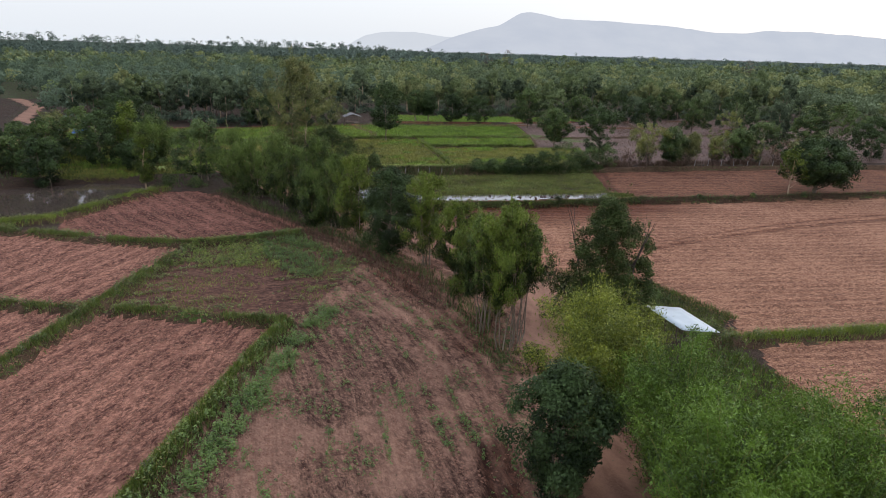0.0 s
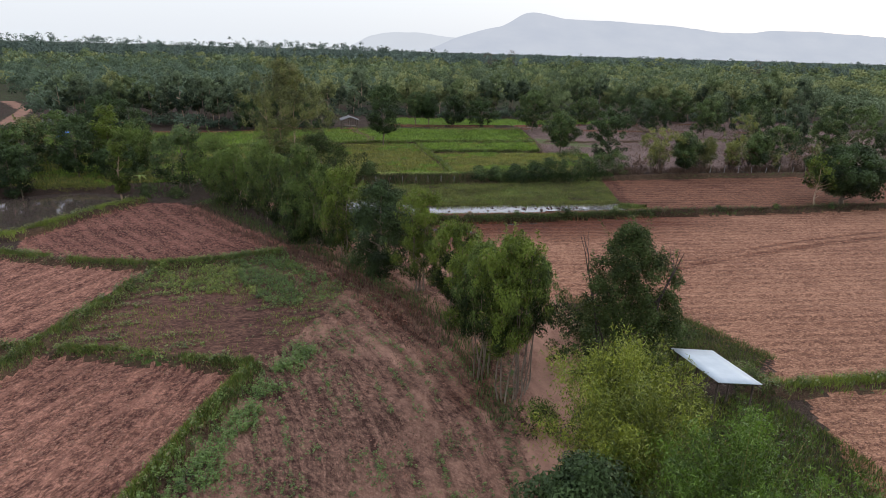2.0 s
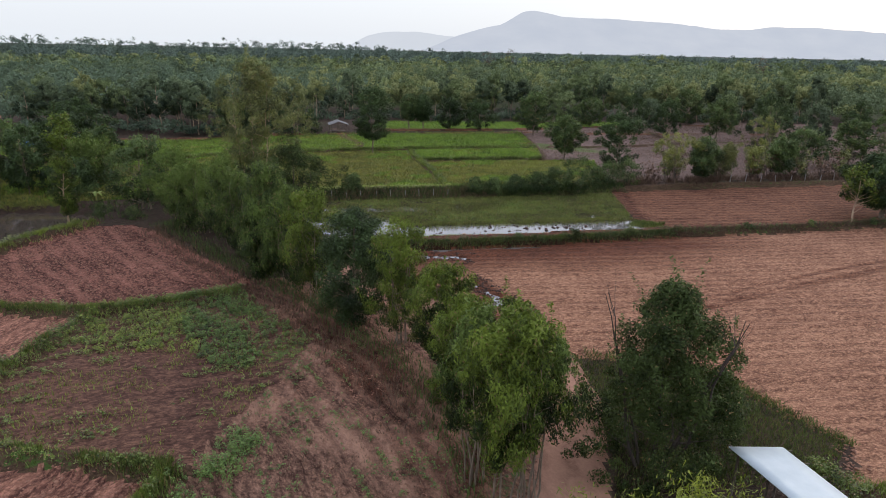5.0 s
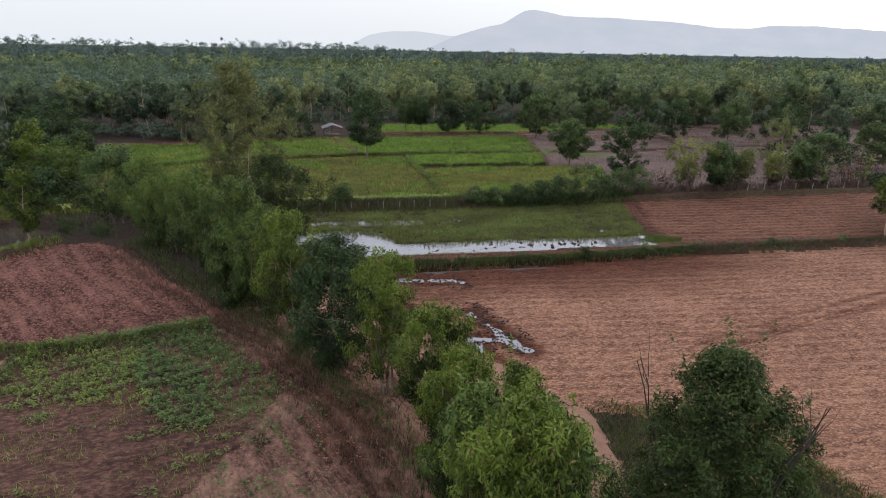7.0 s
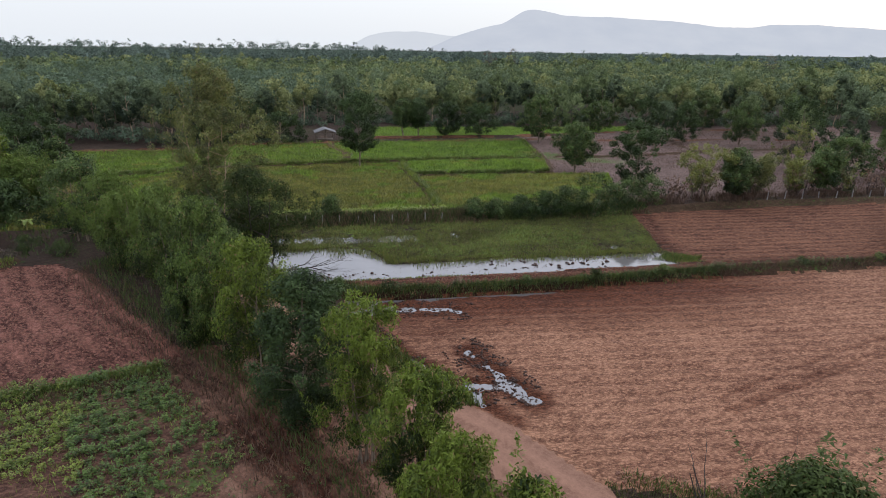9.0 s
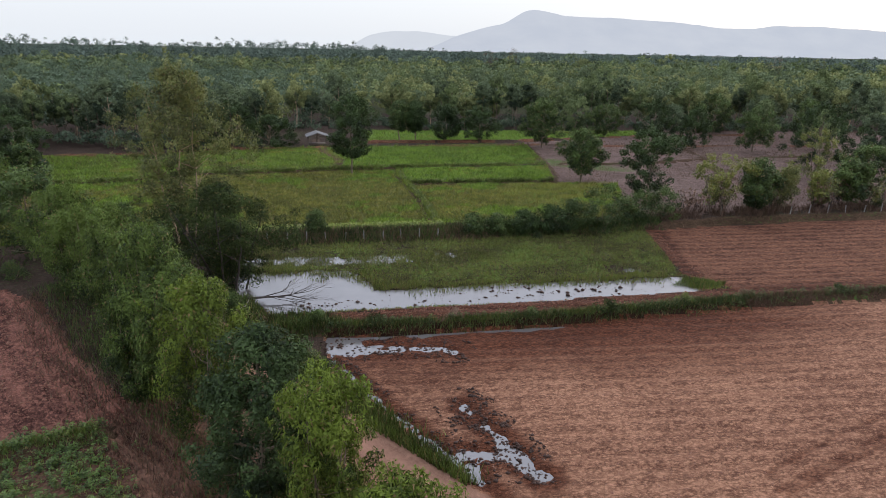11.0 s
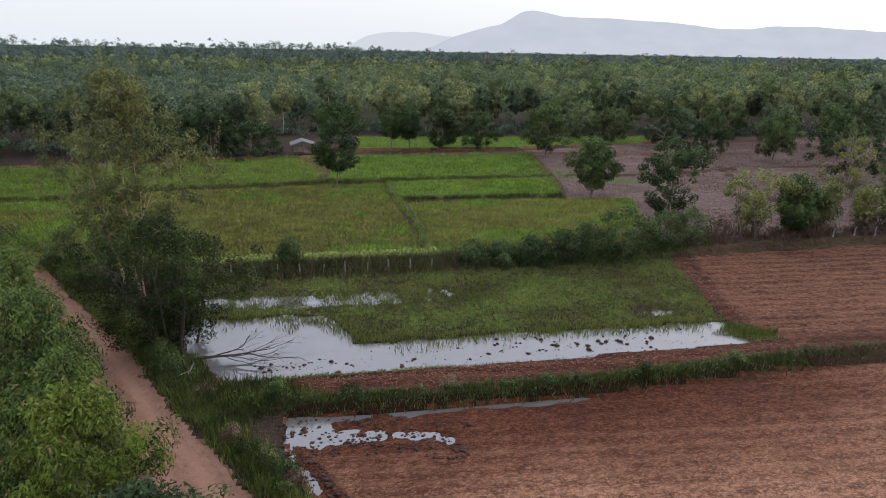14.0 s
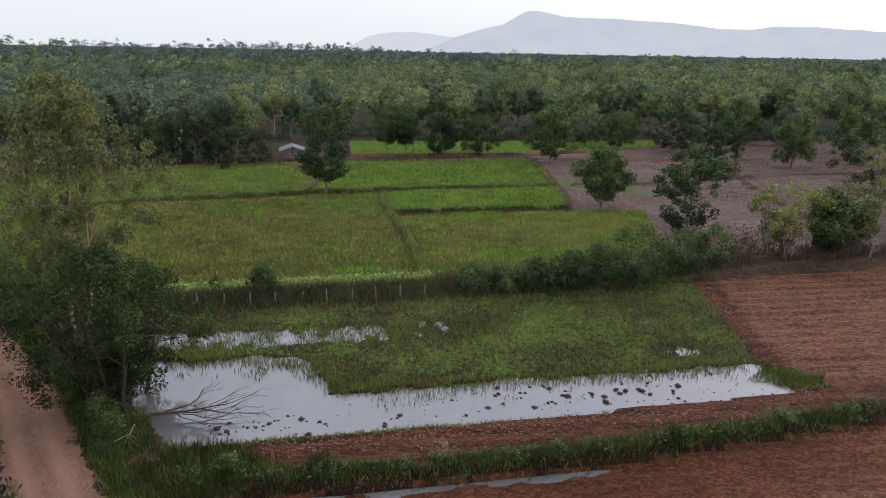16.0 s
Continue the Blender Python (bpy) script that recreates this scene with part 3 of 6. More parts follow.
    # wet here carries the tree row's shade, damp patches, darker ruts and gully
    wet = np.where(earth, 0.42 * soft(line_dist(x, y, [(9, 32), (7.2, 40), (4.4, 46.5), (1.6, 51.5), (-2.2, 57)]) + 1.5 * (n1 - 0.5), 3.0, 0.8) + 0.22 * soft(n3, 0.5, 0.62) + 0.14 * soft(rut + 2.2 * (n2 - 0.5), -0.25, -0.95) * soft(ridge, 13, 8) + 0.6 * soft(line_dist(x, y, [(7.2, 8), (7.0, 17), (7.6, 21.2)]), 1.6, 0.4), wet)
    z = np.where(earth, z - 0.5 * soft(line_dist(x, y, [(7.2, 8), (7.0, 17), (7.6, 20.8)]), 1.3, 0.3), z)
    # turned-up edge of the upper ploughed field
    ledge = soft(line_dist(x, y, LEDGE) + 0.3 * (n2 - 0.5), 0.55, 0.1)
    z, pale = z + 0.24 * ledge, np.maximum(pale, 0.55 * ledge)
    # higher rice land
    rice = f["rice_field_1"] | f["rice_field_2"] | f["rice_field_3"] | f["rice_field_4"] | f["rice_field_5"] | f["rice_field_6"]
    z = np.where(rice, 0.14 * (n2 - 0.5) + 0.2 * (n1 - 0.5) + 0.1 * (f["rice_field_3"] | f["rice_field_4"]), z)
    green = np.where(rice, 0.35 + 1.2 * (n3 - 0.5) + 0.5 * (n1 - 0.5) + 0.5 * (f["rice_field_3"] | f["rice_field_4"] | f["rice_field_6"]), green)
    dry = f["dry_paddy"]
    z = np.where(dry, 0.08 * (n2 - 0.5) + 0.1 * (n1 - 0.5) + 0.25 * soft(y, 116, 122), z)
    green = np.where(dry, -0.25 + 1.1 * (n3 - 0.5) + 0.8 * soft(line_dist(x, y, [(40, 119), (52, 113)]), 5, 1), green)
    up = raised(x, y)
    z = z + 0.62 * up
    # fence bank lip
    z = z + 0.35 * up * (1 - up) * 4 * soft(x, -20, -5)
    # bunds
    for pts, half, high in BUNDS.values():
        d = line_dist(x, y, pts) + 0.28 * (n2 - 0.5) * half
        k = soft(d, half * 1.5, half * 0.35)
        z = z * (1 - 0.6 * k) + k * (high + 0.25 * (n2 - 0.5) * high + 0.62 * up * 0.6)
        green = np.where(k > 0.1, 0.3 + 0.8 * (n1 - 0.5), green)
        wet = np.where(harrow | red, wet, wet * (1 - k))
    foot = soft(line_dist(x, y, [(7.6, 121), (6.5, 127.9), (4.8, 135), (3.6, 146)]), 0.9, 0.35)
    green, pale = green - 1.2 * foot, np.maximum(pale, 0.8 * foot)
    # left pond, sunk below the fields
    pond = soft(line_dist(x, y, [(-40, 72), (-34, 74), (-29, 76)]) + 1.8 * (n1 - 0.5), 10.5, 7.5)
    pond = pond * soft(line_dist(x, y, BUNDS["bund_6"][0]), 0.9, 3.2)
    z = z * (1 - pond) - 1.7 * pond
    green = np.where(pond > 0.15, -0.3, green)
    wet = np.maximum(wet, 0.5 * pond)
    bank = soft(line_dist(x, y, [(-40, 72), (-34, 74), (-29, 76)]), 20, 12) * soft(line_dist(x, y, BUNDS["bund_6"][0]), 1.2, 2.4) * ~tilled * (x < -17) * (y > 58)
    green = green * (1 - bank) - 0.4 * bank
    # road
    d = line_dist(x, y, ROAD)
    k = soft(d, 2.1, 1.25)
    wheel = soft(np.abs(d - 0.65), 0.45, 0.15)
    z = z * (1 - k) + k * (0.16 - 0.05 * wheel + 0.62 * up * 0.3)
    green = green * (1 - k) + k * (-0.6)
    wet = wet * (1 - k)
    pale = np.maximum(pale, 0.6 * k * wheel)
    verge = soft(d, 3.9, 2.3) * (1 - k)
    green = np.where((verge > 0.05) & (x < 12), np.maximum(green, 0.45 * verge), green)
    return z, wet, green, pale * (1 - 0.9 * np.clip(wet, 0, 1))


def spread(stops):
    """Grid lines between stops, each with its own step."""
    out = []
    for a, b, s in stops:
        out += list(np.arange(a, b - 1e-6, s))
    return np.array(out + [stops[-1][1]])


gx = spread([(-120, -50, 1.0), (-50, -26, 0.6), (-26, 40, 0.25), (40, 60, 0.4), (60, 80, 0.8), (80, 150, 2.5)])
gy = spread([(-20, 12, 1.0), (12, 90, 0.25), (90, 120, 0.4), (120, 165, 0.8), (165, 200, 1.2)])
GX, GY = np.meshgrid(gx, gy)
GZ, GW, GG, GP = ground_height(GX, GY)
ring = np.minimum(np.minimum(GX - gx[0], gx[-1] - GX), np.minimum(GY - gy[0], gy[-1] - GY))
GZ = GZ * soft(ring, 0, 6)
grid_v = np.stack([GX, GY, GZ], -1).reshape(-1, 3)
nxg, nyg = len(gx), len(gy)
fi, fj = np.meshgrid(np.arange(nxg - 1), np.arange(nyg - 1))
grid_f = np.stack([fj * nxg + fi, fj * nxg + fi + 1, (fj + 1) * nxg + fi + 1, (fj + 1) * nxg + fi], -1).reshape(-1, 4)
cx, cy = grid_v[grid_f, 0].mean(1), grid_v[grid_f, 1].mean(1)
wob = fbm(cx * 0.9, cy * 0.9, 9) - 0.5
sx, sy = cx + 0.7 * wob, cy + 0.7 * (fbm(cx * 0.9, cy * 0.9, 19) - 0.5)
region = np.zeros(len(grid_f), int)
names = ["ground"]
mats = [M_FLOOR]
zone = (sx > -9.5 - 0.32 * np.clip(12 - sy, 0, 40)) & (sx < 14.5) & (sy < 58.5)
names.append("bare_earth_strip"), mats.append(M_EARTH)
region[zone] = 1
for key, (poly, mat) in FIELDS.items():
    names.append(key), mats.append(mat)
    region[inside(sx, sy, poly)] = len(names) - 1
for key, (pts, half, high) in BUNDS.items():
    names.append(key), mats.append(M_RED if key in ("bund_13", "bund_16") else M_BUND)
    region[line_dist(sx, sy, pts) < half * 1.25] = len(names) - 1
names.append("fence_bank"), mats.append(M_BUND)
up_c = raised(cx, cy)
region[(up_c > 0.02) & (up_c < 0.97) & (cx > -6) & (cx < 110)] = len(names) - 1
names.append("pond_bank"), mats.append(M_FLOOR)
region[(grid_v[grid_f, 2].mean(1) < -0.42) & (cx < -15)] = len(names) - 1
names.append("road"), mats.append(M_ROAD)
region[line_dist(sx, sy, ROAD) < 1.55] = len(names) - 1
GROUND_LABELS = {"ground": "brown scrubby ground under trees and bushes", "bare_earth_strip": "eroded red-brown earth with wheel ruts and weeds", "fallow_field": "fallow field with low green weeds", "flooded_paddy": "flooded paddy with marsh grass in shallow water", "dry_paddy": "dry grey-brown stubble paddies", "fence_bank": "earth bank below the rice fields", "pond_bank": "muddy sunken pond bed", "road": "smooth pinkish dirt road"}
for i, key in enumerate(names):
    F = grid_f[region == i]
    if not len(F):
        continue
    ids, inv = np.unique(F.ravel(), return_inverse=True)
    V, F = grid_v[ids], inv.reshape(-1, 4)
    at = {"wet": GW.ravel()[ids], "green": GG.ravel()[ids], "pale": GP.ravel()[ids]}
    if key == "bare_earth_strip":
        at["ridge"] = line_dist(V[:, 0], V[:, 1], RUT_LINE) * 1.6 + 1.2 * fbm(V[:, 0] * 0.12, V[:, 1] * 0.12, 33)
    if key == "ground":     # the same sheet goes on to the horizon
        n0, far = len(V), 4900.0
        xs, ys = [-far, -1500, -500, gx[0], gx[-1], 500, 1500, far], [-600.0, -200, gy[0], gy[-1], 400, 1200, 2500, far]
        ext = np.array([(x, y, -0.02) for y in ys for x in xs])
        quads = [(n0 + j * 8 + i2, n0 + j * 8 + i2 + 1, n0 + (j + 1) * 8 + i2 + 1, n0 + (j + 1) * 8 + i2) for j in range(7) for i2 in range(7) if not (i2 == 3 and j == 2)]
        V, F = np.concatenate([V, ext]), np.concatenate([F, np.array(quads)])
        at = {"wet": np.append(at["wet"], np.zeros(64)), "green": np.append(at["green"], np.full(64, 0.5)), "pale": np.append(at["pale"], np.zeros(64))}
    ob = new(key, mesh_np(key, V, F, mats[i], True, at))
    label = GROUND_LABELS.get(key) or ("grass-covered earth bund between fields" if key.startswith("bund") else "green rice field" if key.startswith("rice") else "bare tilled pinkish-brown field")
    tagged(ob, label, "road" if key == "road" else "ground", "", "structure")


def land(x, y):
    return ground_height(np.atleast_1d(x), np.atleast_1d(y))[0]


# ---- water ----
def pool(name, outline, z, mat, label):
    b = bmesh.new()
    b.faces.new([b.verts.new((x, y, z)) for x, y in outline])
    me = bpy.data.meshes.new(name)
    b.to_mesh(me)
    b.free()
    me.materials.append(mat)
    tagged(new(name, me), label, "water", "", "structure")


pool("water_1", [(-1, 85), (-1, 78), (0.2, 72.5), (3, 68), (7, 67.2), (37.4, 68.6), (37, 73), (37, 79), (38, 84.4)], -0.06, M_WATER, "still shallow water in the flooded paddy")
pool("water_2", [(5.5, 65.1), (6.2, 61.4), (9, 56.2), (11.8, 51), (13.6, 47.6), (18.5, 48), (18.5, 57), (16.5, 63.4), (26, 63.6), (26, 64.9)], -0.085, M_WATER, "puddles of water in the harrowed field")
pool("water_3", [(-62, 60), (-24, 62), (-17, 76), (-17, 92), (-62, 96)], -1.0, M_POND, "dark still pond water")


# ---- distance: mountain and hills ----
def range_mesh(profile, y0, depth, seed):
    """A range whose crest follows heights given along x, falling to the plain before and behind."""
    px = np.array([p[0] for p in profile], float)
    pz = np.array([p[1] for p in profile], float)
    xs = np.linspace(px[0], px[-1], 220)
    crest = np.interp(xs, px, pz)
    crest = np.convolve(np.pad(crest, 3, "edge"), np.ones(7) / 7, "valid") + 7 * (fbm(xs * 0.012, xs * 0, seed) - 0.5) * (crest > 30)
    V, rows = [], [(-1.0, 0.0), (-0.7, 0.22), (-0.4, 0.5), (-0.15, 0.85), (0.0, 1.0), (0.3, 0.9), (1.0, 0.0)]
    for off, k in rows:
        jag = (fbm(xs * 0.006, xs * 0 + off * 3, seed + 5) - 0.5) * depth * 0.3 * (1 - abs(k))
        V.append(np.stack([xs, y0 + off * depth + jag, crest * k], 1))
    n = len(xs)
    i, j = np.meshgrid(np.arange(n - 1), np.arange(len(rows) - 1))
    F = np.stack([j * n + i, j * n + i + 1, (j + 1) * n + i + 1, (j + 1) * n + i], -1).reshape(-1, 4)
    return np.concatenate(V), F


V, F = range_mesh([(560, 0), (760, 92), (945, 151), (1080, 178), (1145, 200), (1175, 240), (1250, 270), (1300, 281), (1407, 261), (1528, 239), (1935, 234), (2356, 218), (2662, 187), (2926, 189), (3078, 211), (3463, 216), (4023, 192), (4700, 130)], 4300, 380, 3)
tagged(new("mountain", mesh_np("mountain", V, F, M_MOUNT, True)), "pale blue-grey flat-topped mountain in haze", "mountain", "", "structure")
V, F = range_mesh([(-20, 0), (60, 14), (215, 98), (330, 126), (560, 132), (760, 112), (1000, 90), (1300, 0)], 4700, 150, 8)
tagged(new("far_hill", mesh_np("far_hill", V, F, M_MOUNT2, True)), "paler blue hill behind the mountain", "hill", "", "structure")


# ---- trees ----
def wander(rng, a, b, n, amount):
    """A slightly crooked path from a to b."""
    t = np.linspace(0, 1, n)[:, None]
    p = np.asarray(a, float) * (1 - t) + np.asarray(b, float) * t
    jig = np.cumsum(rng.normal(size=(n, 3)), 0) * amount
    jig -= t * jig[-1]
    return p + jig * np.array([1, 1, 0.3])


def envelope(shape, u):
    if shape == "round":
        return np.sqrt(np.clip(1 - (2 * u - 0.95) ** 2 / 1.1, 0, 1))
    if shape == "tall":
        return np.clip(np.sin(math.pi * (0.12 + 0.8 * u)), 0, 1) ** 0.8
    if shape == "spread":
        return np.clip(0.35 + 1.1 * u, 0, 1) * np.sqrt(np.clip(1 - u ** 3, 0, 1))
    if shape == "low":      # widest near the ground
        return np.sqrt(np.clip(1 - u ** 1.7, 0, 1)) * (0.72 + 0.28 * np.clip(u * 4, 0, 1))
    return np.clip(1.12 - u * u, 0, 1) * 0.95


def tree(name, seed, height, width, base, shape, mat, wood, clumps, per, leaf, trunk_r=0.14, stems=1, droop=0.3, ragged=0.3, clump_r=0.5, limbs=14, splay=0.25, dead_tops=0, sprigs=0, tri=True, lift=0.35):
    """A tree: tapered stems and limbs, and a crown of single leaves gathered in uneven clumps."""
    rng = np.random.default_rng(seed)
    ob = new(name)
    R = width / 2
    lobes = rng.uniform(0, 6.28, 4)
    tops = []
    for s in range(stems):
        b = bag()
        ang = rng.uniform(0, 6.28)
        foot = np.array([math.cos(ang), math.sin(ang), 0]) * (0 if stems == 1 else rng.uniform(0.1, 0.16 * width))
        top = np.array([math.cos(ang) * splay * R * (stems > 1), math.sin(ang) * splay * R * (stems > 1), height * rng.uniform(0.82, 0.95)])
        path = wander(rng, foot - np.array([0, 0, 0.25]), top, 9, 0.035 * height / 3)
        tr = trunk_r * (1 if stems == 1 else rng.uniform(0.35, 0.6))
        put(b, *tube(path, tr * np.linspace(1.15, 0.16, 9), 6))
        tops.append(path)
        for _ in range(max(2, limbs // stems)):
            u = rng.uniform(0.05, 0.9)
            k = np.clip(((base + u * (height - base)) * 0.86) / height, 0.1, 0.92)
            start = path[int(k * 8)]
            a = rng.uniform(0, 6.28)
            r = R * envelope(shape, min(1, u + 0.1)) * rng.uniform(0.55, 0.95)
            end = np.array([foot[0] + math.cos(a) * r, foot[1] + math.sin(a) * r, min(height * 0.97, start[2] + 0.45 * r + rng.uniform(0, 0.5))])
            lp = wander(rng, start, end, 5, 0.05)
            put(b, *tube(lp, tr * 0.42 * np.linspace(1, 0.15, 5), 4))
        for _ in range(dead_tops):
            a = rng.uniform(0, 6.28)
            st = path[7]
            end = st + np.array([math.cos(a) * 0.5, math.sin(a) * 0.5, 1.0 + rng.uniform(0, 0.6)]) * 0.14 * height
            put(b, *tube(wander(rng, st, end, 5, 0.05), 0.018 * np.linspace(1, 0.2, 5), 4))
        part("trunk" if stems == 1 else "stem", mesh_np(name + "_stem", *packed(b), wood, True), ob)
    u = rng.beta(1.2, 1.1, clumps)
    a = rng.uniform(0, 6.28, clumps)
    lobe = 1 + ragged * (np.sin(a * 2 + lobes[0] + 3 * u) + 0.7 * np.sin(a * 3 + lobes[1] - 5 * u) + 0.6 * np.sin(9 * u + lobes[2]))
    r = R * envelope(shape, u) * lobe * np.sqrt(rng.uniform(0.12, 1.0, clumps))
    C = np.stack([np.cos(a) * r, np.sin(a) * r, base + u * (height - base)], 1)
    cr = clump_r * rng.uniform(0.55, 1.35, clumps)
    size = (per * (cr / clump_r) ** 2 * rng.uniform(0.6, 1.4, clumps)).astype(int) + 3
    ids = np.repeat(np.arange(clumps), size)
    d = rng.normal(size=(len(ids), 3))
    d /= np.linalg.norm(d, axis=1)[:, None]
    P = C[ids] + d * (cr[ids] * rng.uniform(0.25, 1.05, len(ids)) ** 0.6)[:, None] * np.array([1, 1, 0.75 + 0.5 * droop])
    # leaves lighten with height: young tips, plus skylight on crown tops put into colour
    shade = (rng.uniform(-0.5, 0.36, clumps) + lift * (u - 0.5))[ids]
    if sprigs:      # upright shoots that break the outline
        pick = rng.integers(0, clumps, sprigs)
        n_s = 70
        t = rng.uniform(0, 1, (sprigs, n_s))
        lean = rng.normal(size=(sprigs, 1, 3)) * np.array([0.35, 0.35, 0.1]) + np.array([0, 0, 1.0])
        long = rng.uniform(0.5, 1.25, (sprigs, 1, 1)) * 0.17 * height
        Q = C[pick][:, None] * np.array([1.05, 1.05, 1.0]) + lean * long * t[..., None] + rng.normal(size=(sprigs, n_s, 3)) * (0.2 * (1.1 - t))[..., None]
        P = np.concatenate([P, Q.reshape(-1, 3)])
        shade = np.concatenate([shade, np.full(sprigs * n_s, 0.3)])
    P[:, 2] = np.clip(P[:, 2], 0.08, None)
    corners = 3 if tri else 4
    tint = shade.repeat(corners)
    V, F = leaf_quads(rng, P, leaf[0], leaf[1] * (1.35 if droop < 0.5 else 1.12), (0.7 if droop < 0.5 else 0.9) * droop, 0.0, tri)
    # leaves turn their faces out of their clump towards the sky
    out = (P - np.array([0, 0, base + 0.35 * (height - base)])) / (0.5 * width)
    face = np.zeros_like(P)
    face[:len(d)] = 0.9 * d
    face += 0.6 * out + np.array([0, 0, 0.2])
    face = (face / (np.linalg.norm(face, axis=1)[:, None] + 1e-9)).repeat(corners, 0)
    mid = P.repeat(corners, 0)
    off = V - mid
    flat = off - face * (off * face).sum(1)[:, None] * 0.62
    V = mid + flat * (1.1 * np.linalg.norm(off, axis=1) / (np.linalg.norm(flat, axis=1) + 1e-9))[:, None]
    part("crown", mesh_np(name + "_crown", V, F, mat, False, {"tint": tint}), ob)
    return ob


def place(ob, x, y, label, category="tree", group="", turn=0.0, sink=0.05):
    ob.matrix_basis = pose(x, y, float(land(x, y)[0]) - sink, 0, 0, turn)
    return tagged(ob, label, category, group)


ROW = "trees along the dirt road"
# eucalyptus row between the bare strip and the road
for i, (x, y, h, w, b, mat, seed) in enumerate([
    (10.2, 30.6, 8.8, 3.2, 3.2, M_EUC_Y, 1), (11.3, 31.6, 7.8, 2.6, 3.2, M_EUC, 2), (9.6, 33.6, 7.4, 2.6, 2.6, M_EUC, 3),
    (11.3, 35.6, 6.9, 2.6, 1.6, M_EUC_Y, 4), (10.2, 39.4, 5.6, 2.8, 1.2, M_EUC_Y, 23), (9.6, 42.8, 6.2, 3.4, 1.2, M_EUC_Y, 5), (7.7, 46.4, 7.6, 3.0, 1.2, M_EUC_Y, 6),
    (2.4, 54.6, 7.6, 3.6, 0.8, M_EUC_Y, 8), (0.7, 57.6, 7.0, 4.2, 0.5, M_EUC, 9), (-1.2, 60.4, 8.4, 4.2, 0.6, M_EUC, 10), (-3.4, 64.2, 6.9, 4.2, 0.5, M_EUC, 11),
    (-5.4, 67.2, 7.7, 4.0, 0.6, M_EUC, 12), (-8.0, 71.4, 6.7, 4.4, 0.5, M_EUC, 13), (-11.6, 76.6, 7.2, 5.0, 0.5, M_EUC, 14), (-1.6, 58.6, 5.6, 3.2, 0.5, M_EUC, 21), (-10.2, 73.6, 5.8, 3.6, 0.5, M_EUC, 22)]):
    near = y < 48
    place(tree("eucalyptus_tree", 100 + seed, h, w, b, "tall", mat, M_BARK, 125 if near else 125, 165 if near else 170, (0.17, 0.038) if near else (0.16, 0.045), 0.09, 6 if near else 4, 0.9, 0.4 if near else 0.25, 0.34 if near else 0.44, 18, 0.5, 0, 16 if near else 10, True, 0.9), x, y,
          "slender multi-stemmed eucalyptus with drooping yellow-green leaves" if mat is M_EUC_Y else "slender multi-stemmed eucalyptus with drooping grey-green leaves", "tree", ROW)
place(tree("broadleaf_tree", 131, 7.3, 4.8, 0.3, "round", M_DARK, M_BARK, 210, 170, (0.14, 0.055), 0.16, 1, 0.25, 0.2, 0.56), 5.3, 50.0, "dense dark green broadleaf tree in the roadside row", "tree", ROW)
place(tree("broadleaf_tree", 132, 7.7, 6.6, 0.8, "round", M_BUSH, M_BARK, 110, 120, (0.2, 0.08), 0.2, 2, 0.3, 0.36, 0.66), -15.9, 82.0, "dark green broadleaf tree at the road bend", "tree", ROW)
# flooded paddy corner
place(tree("acacia_tree", 133, 7.7, 8.4, 0.5, "spread", M_ACACIA, M_DEAD, 380, 110, (0.15, 0.045), 0.16, 6, 0.15, 0.42, 0.54, 34, 0.85, 0, 30), 0.0, 72.8, "dark spreading acacia beside the flooded paddy", "tree")
place(tree("tall_eucalyptus", 134, 15.2, 8.2, 3.6, "tall", M_OLIVE, M_PALE, 340, 140, (0.19, 0.055), 0.18, 3, 0.6, 0.34, 0.52, 36, 0.6, 0, 14), -4.2, 81.8, "tall eucalyptus with thin olive crown and pale trunk", "tree")
place(tree("bush", 135, 3.2, 4.0, 0.1, "low", M_BUSH, M_BARK, 50, 60, (0.22, 0.08), 0.06, 4, 0.2, 0.3, 0.5), -6.2, 84.0, "dark green roadside bush", "bush")
# large bush by the shelter
place(tree("broadleaf_tree", 136, 8.4, 6.0, 0.2, "cone", M_ACACIA, M_DEAD, 400, 140, (0.13, 0.042), 0.14, 6, 0.15, 0.22, 0.42, 26, 0.9, 1, 40), 17.3, 33.2, "dense dark green bushy tree beside the shelter", "tree")
place(tree("broadleaf_tree", 137, 5.6, 3.8, 0.4, "round", M_DARK, M_BARK, 180, 170, (0.14, 0.052), 0.12, 2, 0.3, 0.26, 0.46), 9.2, 18.3, "dark grey-green broadleaf tree beside the bamboo", "tree")
# field trees
place(tree("mango_tree", 138, 7.0, 8.8, 1.5, "round", M_DARK, M_BARK, 190, 190, (0.22, 0.1), 0.26, 1, 0.2, 0.16, 0.85), 63.5, 70.2, "round dark green mango tree on the bund", "tree")
place(tree("slender_tree", 139, 6.2, 3.2, 2.4, "tall", M_EUC_Y, M_PALE, 40, 40, (0.28, 0.09), 0.1, 1, 0.4, 0.3, 0.5), 58.2, 68.6, "slender light green tree on the bund", "tree")
place(tree("slender_tree", 140, 7.3, 2.4, 1.6, "tall", M_EUC_Y, M_PALE, 90, 120, (0.17, 0.05), 0.1, 1, 0.4, 0.2, 0.42), -21.5, 75.8, "slender light green tree on the pond bund", "tree")

